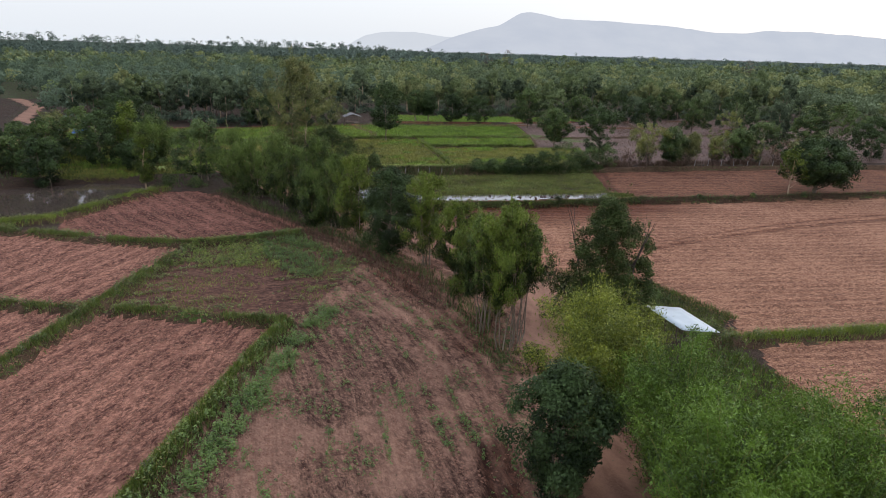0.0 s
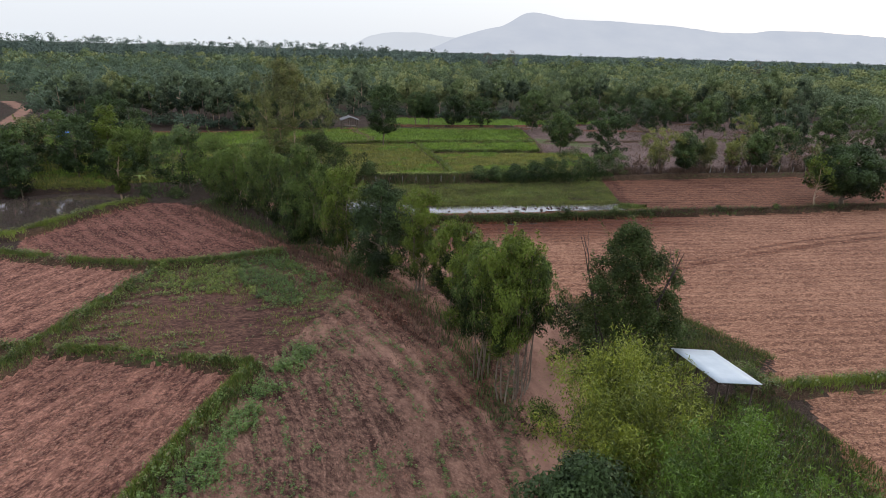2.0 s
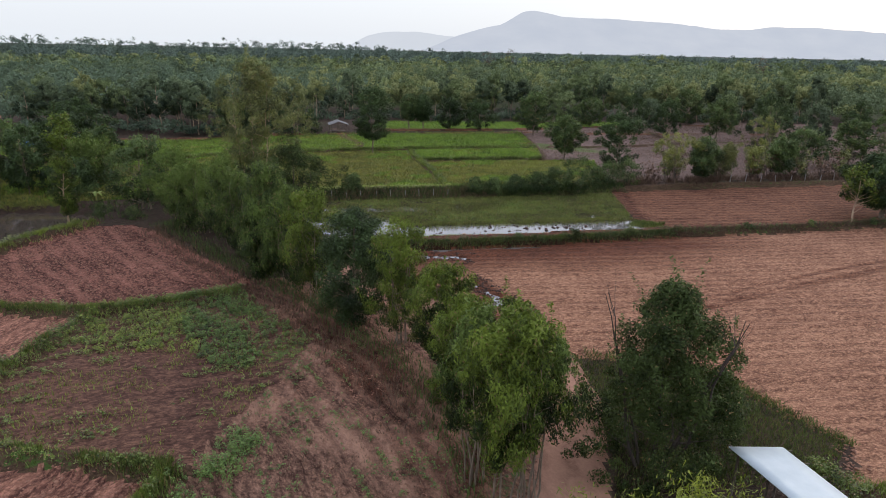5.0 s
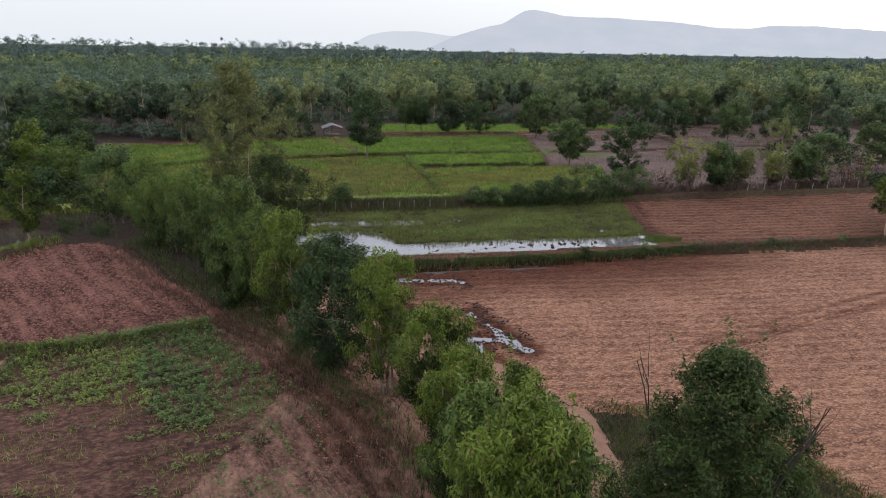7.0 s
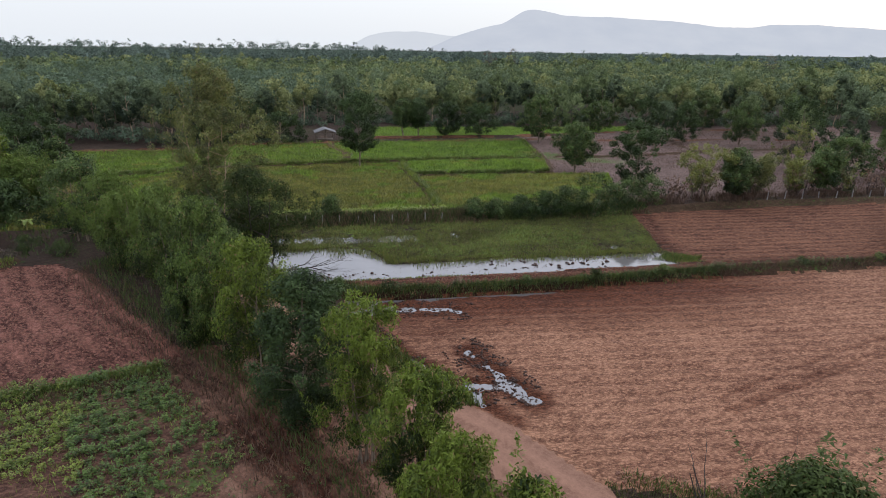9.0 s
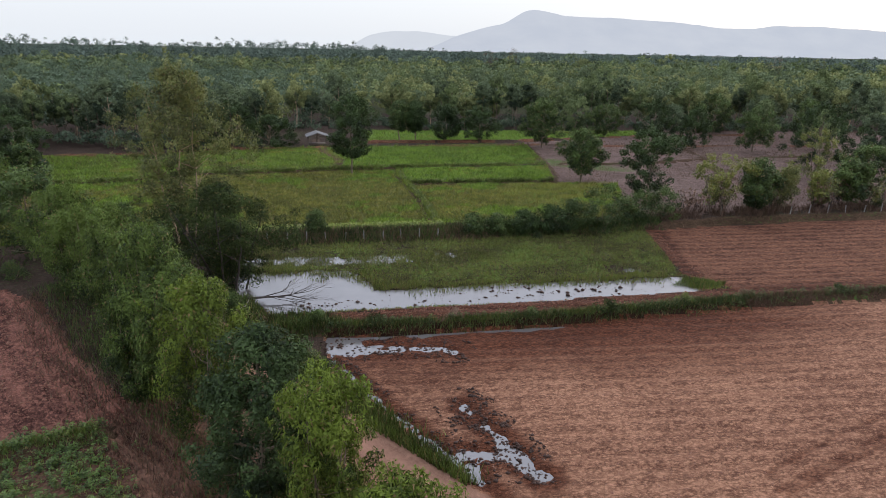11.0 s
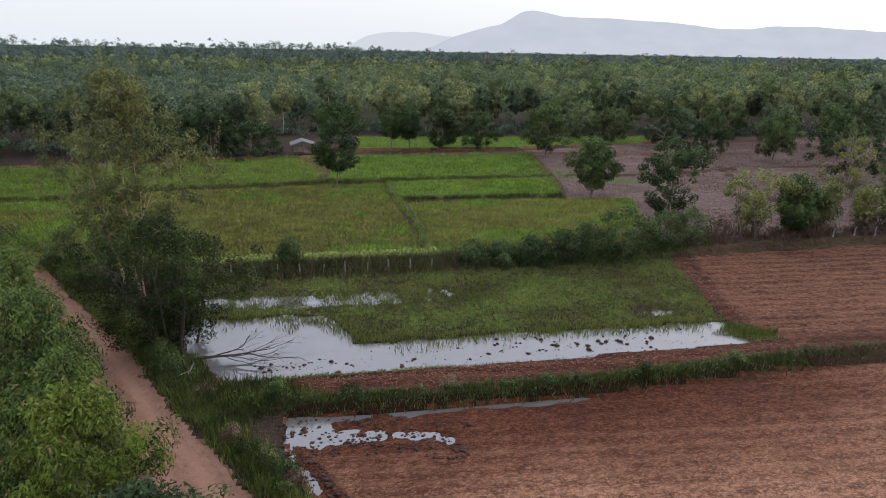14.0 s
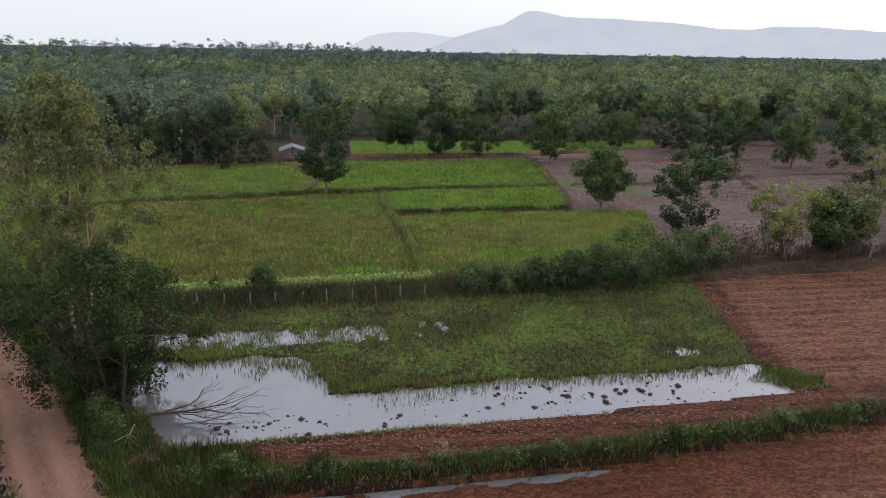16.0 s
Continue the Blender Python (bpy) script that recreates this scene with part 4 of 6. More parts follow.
FAR_TREES = [  # x, y, height, width, crown base, shape, leaves, name, label
    (9.7, 113.0, 10.2, 6.2, 2.5, "round", M_DARK, "teak_tree", "tall dark green tree standing in the rice field"),
    (39.2, 105.4, 6.8, 5.2, 1.6, "round", M_BUSH, "field_tree", "round green tree at the rice field corner"),
    (42.6, 133.0, 8.3, 7.0, 1.3, "round", M_BUSH, "field_tree", "broad green tree on a bund"),
    (18.7, 142.6, 6.7, 4.0, 1.9, "tall", M_BUSH, "field_tree", "small upright green tree"),
    (21.8, 142.8, 6.8, 3.6, 1.9, "tall", M_DARK, "field_tree", "small upright dark green tree"),
    (43.0, 94.2, 8.2, 6.4, 1.2, "round", M_DARK, "broadleaf_tree", "spreading dark green tree on the bank"),
    (27.5, 143.6, 6.6, 5.6, 0.8, "round", M_DARK, "broadleaf_tree", "dark green tree at the wood's edge"),
    (33.8, 143.6, 6.2, 7.4, 0.6, "round", M_DARK, "broadleaf_tree", "broad dark green tree at the wood's edge"),
    (61.0, 149.0, 6.4, 6.8, 0.8, "round", M_BUSH, "broadleaf_tree", "green tree among dry paddies"),
    (67.8, 142.0, 7.5, 8.6, 0.9, "round", M_DARK, "broadleaf_tree", "broad dark green tree among dry paddies"),
    (86, 151, 8.2, 9.0, 1.0, "round", M_BUSH, "broadleaf_tree", "broad green tree at the wood's edge"),
    (78.8, 127, 7.6, 6.6, 1.0, "round", M_BUSH, "broadleaf_tree", "green tree among dry paddies"),
    (78, 111, 9.8, 10.5, 0.9, "round", M_DARK, "broadleaf_tree", "large round dark green tree"),
    (-15.0, 136.8, 6.1, 9.2, 0.3, "low", M_DARK, "mango_tree", "low dark green mango tree by the hut"),
    (-9.8, 138.4, 7.5, 7.8, 0.4, "round", M_DARK, "mango_tree", "dark green mango tree by the hut"),
    (-3.4, 137.6, 5.4, 10.0, 0.2, "low", M_DARK, "mango_tree", "spreading dark green mango tree by the hut"),
    (48.4, 88.6, 6.6, 6.6, 1.2, "spread", M_YELLOW, "thin_tree", "thin yellow-green tree with many stems on the scrubby bank"),
    (52.4, 88.0, 5.8, 3.8, 1.0, "round", M_BUSH, "thin_tree", "dark green tree on the scrubby bank"),
    (56.0, 88.6, 5.0, 2.8, 1.2, "spread", M_OLIVE, "thin_tree", "thin olive tree on the scrubby bank"),
    (60.4, 89.0, 4.6, 2.8, 0.9, "spread", M_YELLOW, "thin_tree", "small yellow-green tree on the scrubby bank"),
    (65.0, 89.6, 5.4, 3.6, 1.0, "round", M_BUSH, "thin_tree", "dark green tree on the scrubby bank"),
    (85, 99.7, 7.0, 6.2, 0.8, "round", M_BUSH, "broadleaf_tree", "green tree on the scrubby bank"),
    (72, 104, 7.0, 6.6, 0.8, "round", M_YELLOW, "thin_tree", "yellow-green tree among dry paddies"),
    (92, 92, 7.5, 7.5, 0.8, "round", M_DARK, "broadleaf_tree", "dark green tree on the scrubby bank"),
    (98, 106, 8.5, 8.5, 0.8, "round", M_BUSH, "broadleaf_tree", "broad green tree on the scrubby bank"),
]
for i, (x, y) in enumerate([(75, 98), (90, 114), (70, 131), (92, 128), (98, 138), (76, 150), (104, 120), (56, 152), (50, 155), (94, 147), (104, 98), (88, 138)]):
    FAR_TREES.append((x, y, 5.6 + 2.6 * abs(math.sin(i * 1.9)), 5.0 + 2.6 * abs(math.cos(i * 1.3)), 0.8, ("round", "tall", "low")[i % 3], (M_BUSH, M_WOOD_B, M_DARK, M_WOOD_A)[i % 4], "broadleaf_tree", "green broadleaf tree among dry paddies"))
for i, (x, y, h, w, b, sh, mat, nm, label) in enumerate(FAR_TREES):
    thin = mat in (M_YELLOW, M_OLIVE)
    place(tree(nm, 200 + i, h, w, b, sh, mat, M_BARK, 75 if thin else 160 if nm in ("teak_tree", "field_tree") else 110, 70 if thin else 90, (0.17, 0.075) if thin else (0.2, 0.11), 0.09 if thin else 0.13, 5 if thin else 1, 0.3, 0.3 if thin else 0.2, 0.5 if thin else 0.58, 20, 0.7, 0, 4, True, 0.6), x, y, label, "tree")

# thin dry shrubs on the scrubby bank
for i in range(16):
    x, y = 45.5 + 2.3 * i + 0.9 * math.sin(i * 2.3), 89.2 + 0.9 * math.sin(i * 1.7)
    green_one = i % 3 == 1
    place(tree("thin_shrub", 700 + i, 2.6 + 1.6 * abs(math.sin(i * 1.1)), 2.2 + 0.8 * math.cos(i), 0.5, "spread", M_OLIVE if green_one else M_DRYW, M_DEAD, 26, 20 if green_one else 9, (0.28, 0.1), 0.07, 5, 0.2, 0.4, 0.45, 16, 0.9), x, y, "thin olive shrub on the scrubby bank" if green_one else "thin leafless brown shrub on the scrubby bank", "shrub", "shrubs on the bank")

# trees round the left pond and beyond the bend
LEFT = [(-35.7, 83, 6.4, 4.4, M_DARK), (-31, 90, 7.6, 5.4, M_DARK), (-40.3, 100, 6.6, 4.8, M_OLIVE), (-28.7, 94.5, 8.4, 4.0, M_EUC_Y), (-45, 92, 8, 6, M_DARK), (-38, 91, 6.5, 6, M_BUSH), (-50, 99, 8, 7, M_DARK), (-33, 103, 7, 6, M_DARK), (-36, 113.5, 8, 6, M_DARK), (-55, 86, 7, 6, M_BUSH), (-48, 84, 5.5, 5.5, M_DARK), (-62, 104, 9, 8, M_DARK), (-55, 120, 9, 7, M_BUSH), (-30, 112, 5, 4, M_BUSH), (-65, 92, 8, 7, M_BUSH), (-42, 86.5, 4.5, 5, M_BUSH), (-29.5, 100, 6.5, 5.6, M_DARK), (-36, 97, 7.4, 6, M_BUSH), (-34, 110, 7, 6, M_DARK), (-26, 88.5, 4.2, 4.4, M_DARK), (-48, 106, 8, 7, M_BUSH), (-70, 112, 9, 8, M_DARK), (-58, 112, 8, 7, M_BUSH), (-35, 122, 7, 6, M_DARK), (-40, 130, 8, 7, M_DARK)]
for i, (x, y, h, w, mat) in enumerate(LEFT):
    if -0.53 < x / (y + 1.3) < -0.42:       # low growth before the bend of the road
        h = min(h, max(1.8, 15 * (1 - (y + 1.3) / 146)))
        w = min(w, h * 1.3)
    place(tree("pondside_tree", 260 + i, h, w, 0.6, "round" if i % 3 else "tall", mat, M_BARK, 84, 80, (0.22, 0.12), 0.14, 2, 0.3, 0.24, 0.58, 14, 0.25, 0, 6, True, 0.6), x, y,
          {M_DARK: "dark green tree beside the pond", M_BUSH: "bushy green tree beside the pond", M_OLIVE: "thin olive tree beside the pond", M_EUC_Y: "light green eucalyptus beside the pond"}[mat], "tree", "trees round the pond")

# bushes on the fence bank and along verges
SHRUBS = [(41.0, 86.8, 3.4, 4.2, M_BUSH), (36.6, 86.0, 2.6, 3.4, M_BUSH), (33.6, 84.8, 4.2, 5.4, M_BUSH), (28.4, 84.8, 2.3, 4.2, M_DARK), (25.6, 84.6, 2.1, 3.4, M_DARK), (22.8, 84.6, 1.7, 3.0, M_BUSH), (30.6, 85.2, 2.6, 3.2, M_BUSH), (38.6, 87.4, 3.0, 4.4, M_BUSH), (20.4, 84.8, 1.3, 2.4, M_BUSH), (5.9, 85.2, 2.0, 1.7, M_BUSH), (-2.5, 85.6, 2.4, 3.4, M_BUSH), (-11, 86.7, 2.6, 4, M_BUSH), (-20.2, 87.6, 5.4, 4.6, M_BUSH)]
for i, (x, y, h, w, mat) in enumerate(SHRUBS):
    place(tree("bush", 300 + i, h, w, 0.1, "low", mat, M_BARK, 60, 70, (0.16, 0.06), 0.05, 4, 0.2, 0.3, 0.5, 10, 0.8), x, y, "dense green bush on the field bank" if i < 12 else "bushy green tree by the road bend", "bush", "bushes on the bank")
# low scrub under the row and along the pond corner
for i, (x, y, h, w, mat) in enumerate([(0.9, 69.4, 1.0, 2.2, M_BUSH), (0.0, 70.8, 1.4, 2.4, M_BUSH), (16.6, 36.8, 1.6, 2.6, M_BUSH), (17.6, 32.4, 1.5, 2.6, M_GRASS), (13.0, 26.8, 1.6, 2.4, M_BUSH), (11.2, 28.2, 1.4, 2.2, M_EUC_Y), (22.4, 36.2, 1.3, 3.2, M_BUSH), (23.8, 31.2, 1.0, 2.4, M_GRASS), (10.8, 35.6, 1.6, 2.2, M_EUC_Y), (-16.5, 77.6, 1.2, 2.4, M_BUSH), (-20.5, 80.5, 1.3, 3.0, M_BUSH), (-24.5, 87.5, 1.8, 3.6, M_BUSH), (9.4, 39.6, 1.4, 2.0, M_EUC_Y), (3.2, 52.0, 1.2, 2.2, M_BUSH)]):
    place(tree("low_bush", 330 + i, h, w, 0.02, "low", mat, M_BARK, 46, 60, (0.11, 0.035), 0.03, 4, 0.2, 0.3, 0.36, 8, 0.8), x, y, "low green bush on the road verge", "bush", "low roadside bushes")


# ---- bamboo ----
def bamboo(seed, height, width, culms, per, mat):
    rng = np.random.default_rng(seed)
    ob = new("bamboo_clump")
    P, shade = [], []
    for i in range(culms):
        b = bag()
        a, r = rng.uniform(0, 6.28), math.sqrt(rng.uniform(0, 1))
        foot = np.array([math.cos(a), math.sin(a), 0]) * r * 0.16 * width
        reach = np.array([math.cos(a + rng.normal() * 0.4), math.sin(a + rng.normal() * 0.4), 0]) * r * 0.5 * width * rng.uniform(0.75, 1.1)
        h = height * (1.04 - 0.36 * r * r) * rng.uniform(0.85, 1.02)
        t = np.linspace(0, 1, 11)[:, None]
        path = foot + reach * t ** 2.0 + np.array([0, 0, 1.0]) * (h * (t - 0.12 * t ** 4)) - np.array([0, 0, 0.2])
        put(b, *tube(path, 0.035 * np.linspace(1.1, 0.12, 11), 5))
        part("culm", mesh_np("culm", *packed(b), M_CULM, True), ob)
        k = rng.uniform(0.16, 1.0, per)
        idx = np.clip((k * 10).astype(int), 0, 9)
        f = (k * 10 - idx)[:, None]
        base_p = path[idx] * (1 - f) + path[idx + 1] * f
        spray = rng.normal(size=(per, 3)) * np.array([0.36, 0.36, 0.30]) * (0.55 + 0.8 * np.sin(math.pi * k) ** 0.7)[:, None]
        P.append(base_p + spray * (0.65 + 0.5 * rng.random()))
        # tone differs by culm; shade among the plumes is painted in low down
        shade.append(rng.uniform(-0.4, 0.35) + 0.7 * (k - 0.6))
    P = np.concatenate(P)
    P[:, 2] = np.clip(P[:, 2], 0.1, None)
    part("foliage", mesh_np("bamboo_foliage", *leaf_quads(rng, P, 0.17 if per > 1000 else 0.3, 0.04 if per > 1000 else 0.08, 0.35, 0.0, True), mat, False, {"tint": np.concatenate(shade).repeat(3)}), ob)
    return ob


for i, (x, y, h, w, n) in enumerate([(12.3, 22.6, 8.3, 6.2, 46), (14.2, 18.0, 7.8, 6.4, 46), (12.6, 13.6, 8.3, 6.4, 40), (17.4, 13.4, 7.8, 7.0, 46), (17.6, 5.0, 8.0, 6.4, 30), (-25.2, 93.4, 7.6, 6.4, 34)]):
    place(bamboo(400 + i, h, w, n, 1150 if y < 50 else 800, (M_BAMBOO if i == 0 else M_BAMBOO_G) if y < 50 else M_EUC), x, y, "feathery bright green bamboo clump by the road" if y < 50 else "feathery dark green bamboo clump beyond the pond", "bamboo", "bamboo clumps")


# ---- plantation wood behind the fields ----
def wood_kinds():
    out = []
    for i, (h, w, b, sh, mat) in enumerate([(9.0, 3.8, 4.0, "tall", M_WOOD_A), (8.2, 4.2, 3.8, "round", M_WOOD_C), (9.6, 3.4, 4.4, "tall", M_WOOD_B), (8.6, 4.6, 3.0, "round", M_WOOD_B), (10.2, 3.8, 4.8, "tall", M_WOOD_A), (7.6, 4.2, 3.4, "spread", M_WOOD_C)]):
        out.append(tree("plantation_tree", 500 + i, h, w, b, sh, mat, M_PALE if i % 2 else M_BARK, 38, 84, (0.24, 0.14), 0.1, 1, 0.25, 0.24, 0.58, 8, 0.25, 0, 4, True, 0.6))
    return out


kinds = wood_kinds()
rng = np.random.default_rng(77)
spots = []
for row in range(35):
    yy = 139.0 + (row * 3.9 if row < 8 else 27.3 + (row - 7) * 5.8)
    for xx in np.arange(-150, 210, 4.0 if row < 8 else 5.8):
        x, y = xx + rng.uniform(-1.7, 1.7), yy + rng.uniform(-1.9, 1.9)
        edge = 140.5 if x < -4 else (162.5 if x < 78 else 158 - 0.12 * (x - 78))
        edge += 3.0 * math.sin(x * 0.13)
        if x < -40:
            edge = 139 - 0.25 * (-40 - x)
        if -0.53 < x / (y + 1.3) < -0.415 and y < 172:      # clearing at the bend of the road
            continue
        if x < -0.52 * y - 6 or x > 1.06 * y + 10:
            continue
        if y < edge or (2 < x < 6 and y < 149) or line_dist(np.array([x]), np.array([y]), ROAD)[0] < 4.5:
            continue
        spots.append((x, y, y - edge))
near_wood = [s for s in spots if s[2] < 12 and -70 < s[0] < 125][:290]
rest = [s for s in spots if s not in set(near_wood)]
LABELS = ["slender plantation tree with green crown", "plantation tree with pale green round crown", "slender dull green plantation tree", "round dull green plantation tree", "tall slender green plantation tree", "spreading pale green plantation tree"]
for i, (x, y, d) in enumerate(near_wood):
    k = int(rng.integers(0, 6))
    if x < 8 and rng.random() < 0.7:        # darker kinds west of the hut
        k = 2 + int(rng.integers(0, 2))
    s = rng.uniform(0.82, 1.2)
    m = pose(x, y, float(land(x, y)[0]) - 0.1 if y < 165 else -0.05, 0, 0, rng.uniform(0, 360)) @ Matrix.Diagonal((s, s, s * rng.uniform(0.92, 1.1), 1))
    ob = copy_thing(kinds[k], m)
    ob.matrix_basis = m
    tagged(ob, LABELS[k], "tree", "plantation trees")
for ob in kinds:
    for child in list(ob.children):
        bpy.data.objects.remove(child)
    bpy.data.objects.remove(ob)


def crown_stuff(rng, XYHW, quads, leaf, vary=True, low=0.28, lumps=8):
    """Many crowns in one sheet of leaves: for each x, y, height, width; each crown a heap of leafy lumps."""
    A = np.array(XYHW, float)
    if vary:
        A[:, 2] *= 1 + 0.55 * (vnoise(A[:, 0] * 0.012, A[:, 1] * 0.02, 57) - 0.5)
    n = len(A)
    u, a = rng.beta(1.5, 1.0, (n, lumps)), rng.uniform(0, 6.28, (n, lumps))
    reach = A[:, 3:4] / 2 * np.sqrt(np.clip(1 - (1.75 * u - 0.8) ** 2, 0.05, 1)) * np.sqrt(rng.uniform(0.05, 1, (n, lumps))) * 0.85
    C = np.stack([A[:, 0:1] + np.cos(a) * reach, A[:, 1:2] + np.sin(a) * reach, A[:, 2:3] * (low + (0.93 - low) * u)], -1).reshape(-1, 3)
    size = (A[:, 3:4] * rng.uniform(0.13, 0.26, (n, lumps))).ravel()
    # random tone, and upper lumps painted lighter as if lit from above
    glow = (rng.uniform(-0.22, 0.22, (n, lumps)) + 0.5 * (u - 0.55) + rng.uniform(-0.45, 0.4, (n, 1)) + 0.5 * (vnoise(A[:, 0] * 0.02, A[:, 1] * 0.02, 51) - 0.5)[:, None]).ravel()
    ids = np.repeat(np.arange(n), quads)
    at = ids * lumps + rng.integers(0, lumps, len(ids))
    d = rng.normal(size=(len(ids), 3))
    d /= np.linalg.norm(d, axis=1)[:, None]
    d[:, 2] = np.where(d[:, 2] < -0.4, -d[:, 2], d[:, 2])
    P = C[at] + d * (size[at] * rng.uniform(0.7, 1.08, len(ids)))[:, None] * np.array([1, 1, 0.9])
    face = d + 0.45 * rng.normal(size=d.shape)
    side = np.cross(face, rng.normal(size=d.shape))
    side /= np.linalg.norm(side, axis=1)[:, None] + 1e-9
    other = np.cross(face, side)
    other /= np.linalg.norm(other, axis=1)[:, None] + 1e-9
    k = (leaf * A[ids, 3] / 5.0 * rng.uniform(0.7, 1.3, len(ids)))[:, None]
    V = np.stack([P + side * k * 0.55, P - side * k * 0.4 + other * k * 0.4, P - side * k * 0.35 - other * k * 0.42], 1).reshape(-1, 3)
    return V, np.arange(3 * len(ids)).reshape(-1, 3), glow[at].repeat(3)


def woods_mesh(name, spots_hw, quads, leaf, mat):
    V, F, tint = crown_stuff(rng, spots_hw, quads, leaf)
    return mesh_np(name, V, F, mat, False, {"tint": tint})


# undergrowth along the foot of the wood
under = []
for x in np.arange(-110, 125, 1.5):
    edge = 140.5 if x < -4 else (162.5 if x < 78 else 158 - 0.12 * (x - 78))
    edge += 3.0 * math.sin(x * 0.13)
    if x < -40:
        edge = 139 - 0.25 * (-40 - x)
    for q in range(3):
        if not (2.5 < x < 5.5) and not (-0.54 < x / (edge + 1.3) < -0.40):
            under.append((x + rng.uniform(-1, 1), edge + rng.uniform(-1.5, 9), rng.uniform(1.0, 3.6), rng.uniform(2.2, 4.2)))
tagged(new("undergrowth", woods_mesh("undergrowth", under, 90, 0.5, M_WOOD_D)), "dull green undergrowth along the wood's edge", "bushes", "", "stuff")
groups = [[], [], [], []]
for x, y, d in rest:
    g = int(3 * vnoise(x * 0.03, y * 0.05, 31) * 0.999 * 0.6 + rng.uniform(0, 1.2)) % 3
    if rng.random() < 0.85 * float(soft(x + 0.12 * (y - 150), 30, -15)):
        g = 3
    groups[g].append((x, y, rng.uniform(4.8, 9.8) + rng.uniform(1, 3) * (rng.random() < 0.2), rng.uniform(4.2, 8.0)))
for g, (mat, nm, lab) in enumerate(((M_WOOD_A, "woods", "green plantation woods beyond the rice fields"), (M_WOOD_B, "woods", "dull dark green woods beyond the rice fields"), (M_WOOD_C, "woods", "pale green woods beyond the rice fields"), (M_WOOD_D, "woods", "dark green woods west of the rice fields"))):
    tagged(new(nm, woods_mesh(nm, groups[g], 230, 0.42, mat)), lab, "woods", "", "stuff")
# farther woods thin out with distance
for g, mat in enumerate((M_WOOD_A, M_WOOD_B, M_WOOD_C)):
    out = []
    r = 270.0
    while r < 2300:
        s = 5.2 + 0.017 * (r - 190)
        for a in np.arange(-52, 34, math.degrees(s / r) * 3):
            aa = radians(-a + rng.uniform(-1, 1) * math.degrees(s / r) + g)
            x, y = 8 + r * math.sin(aa), 30 + (r + rng.uniform(-s, s)) * math.cos(aa)
            if g != 1 and x < -10 - 0.1 * y and rng.random() < 0.6:
                continue
            if y > 322 or abs(x - 30) > 178:
                out.append((x, y, rng.uniform(5.0, 9.8) + (rng.uniform(1.5, 4) if rng.random() < 0.14 else 0), min(14, s * rng.uniform(0.75, 1.5))))
        r += s * 0.95
    near_part = [o for o in out if o[1] < 520]
    far_part = [o for o in out if o[1] >= 520]
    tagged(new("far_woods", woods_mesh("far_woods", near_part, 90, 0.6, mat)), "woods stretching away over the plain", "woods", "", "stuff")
    # the farthest trees take the leaf colour with haze in it
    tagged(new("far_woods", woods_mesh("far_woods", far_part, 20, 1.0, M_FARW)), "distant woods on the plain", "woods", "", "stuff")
# tall trees that stand out of the far woods
tall_spots = [(-14.5 + 7 * i + rng.uniform(-3, 3), 437 + rng.uniform(-8, 8), 20 + rng.uniform(-2, 2), 7.5) for i in range(-2, 6)] + [(-51.8, 434, 18.2, 7), (-169, 400, 19, 8), (-157, 405, 18, 9), (-84, 428, 17.4, 7), (217, 381, 16.4, 7), (272, 343, 16.0, 7), (128, 420, 16.4, 8)]
for _ in range(520):
    q, d = rng.uniform(-44, 32), rng.uniform(430, 760)
    x, y = 8 - d * math.sin(radians(q)), 30 + d * math.cos(radians(q))
    left = float(soft(x - 0.14 * (y - 430), 70, -10))
    hump = float(vnoise(x * 0.025, y * 0.004, 88))
    tall_spots.append((x, y, 10.5 + 3.5 * hump + left * (4.0 + 3.0 * hump) + rng.uniform(-1.8, 2.2) + 2.6 * (rng.random() < 0.12), rng.uniform(6, 11)))
T = np.array(tall_spots)
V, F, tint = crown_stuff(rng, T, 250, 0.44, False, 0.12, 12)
tagged(new("tall_woods", mesh_np("tall_woods", V, F, M_FARW, False, {"tint": tint})), "taller woods along the skyline, blue-green with haze", "woods", "", "stuff")
for i, (x, y, h, w) in enumerate([(116, 424, 18.5, 12), (251, 359, 16.5, 11), (104, 440, 16, 9)]):
    ob = tree("bare_tree", 800 + i, h, w, 7.0, "spread", M_DRYW, M_DEAD, 30, 8, (0.5, 0.2), 0.35, 2, 0.1, 0.4, 1.2, 44, 0.5, 2, 0, True)
    ob.matrix_basis = pose(x, y, -0.1)
    tagged(ob, "nearly leafless tall tree above the distant woods", "tree")


# ---- shelter, hut and fences ----
def beam(b, p, q, r, sides=5):
    put(b, *tube([p, tuple((np.array(p) + np.array(q)) / 2), q], [r, r, r * 0.95], sides))


def one(p, q, r, name, mat, parent, sides=6, label=""):
    b = bag()
    beam(b, p, q, r, sides)
    return part(name, mesh_np(name, *packed(b), mat, True), parent, label)


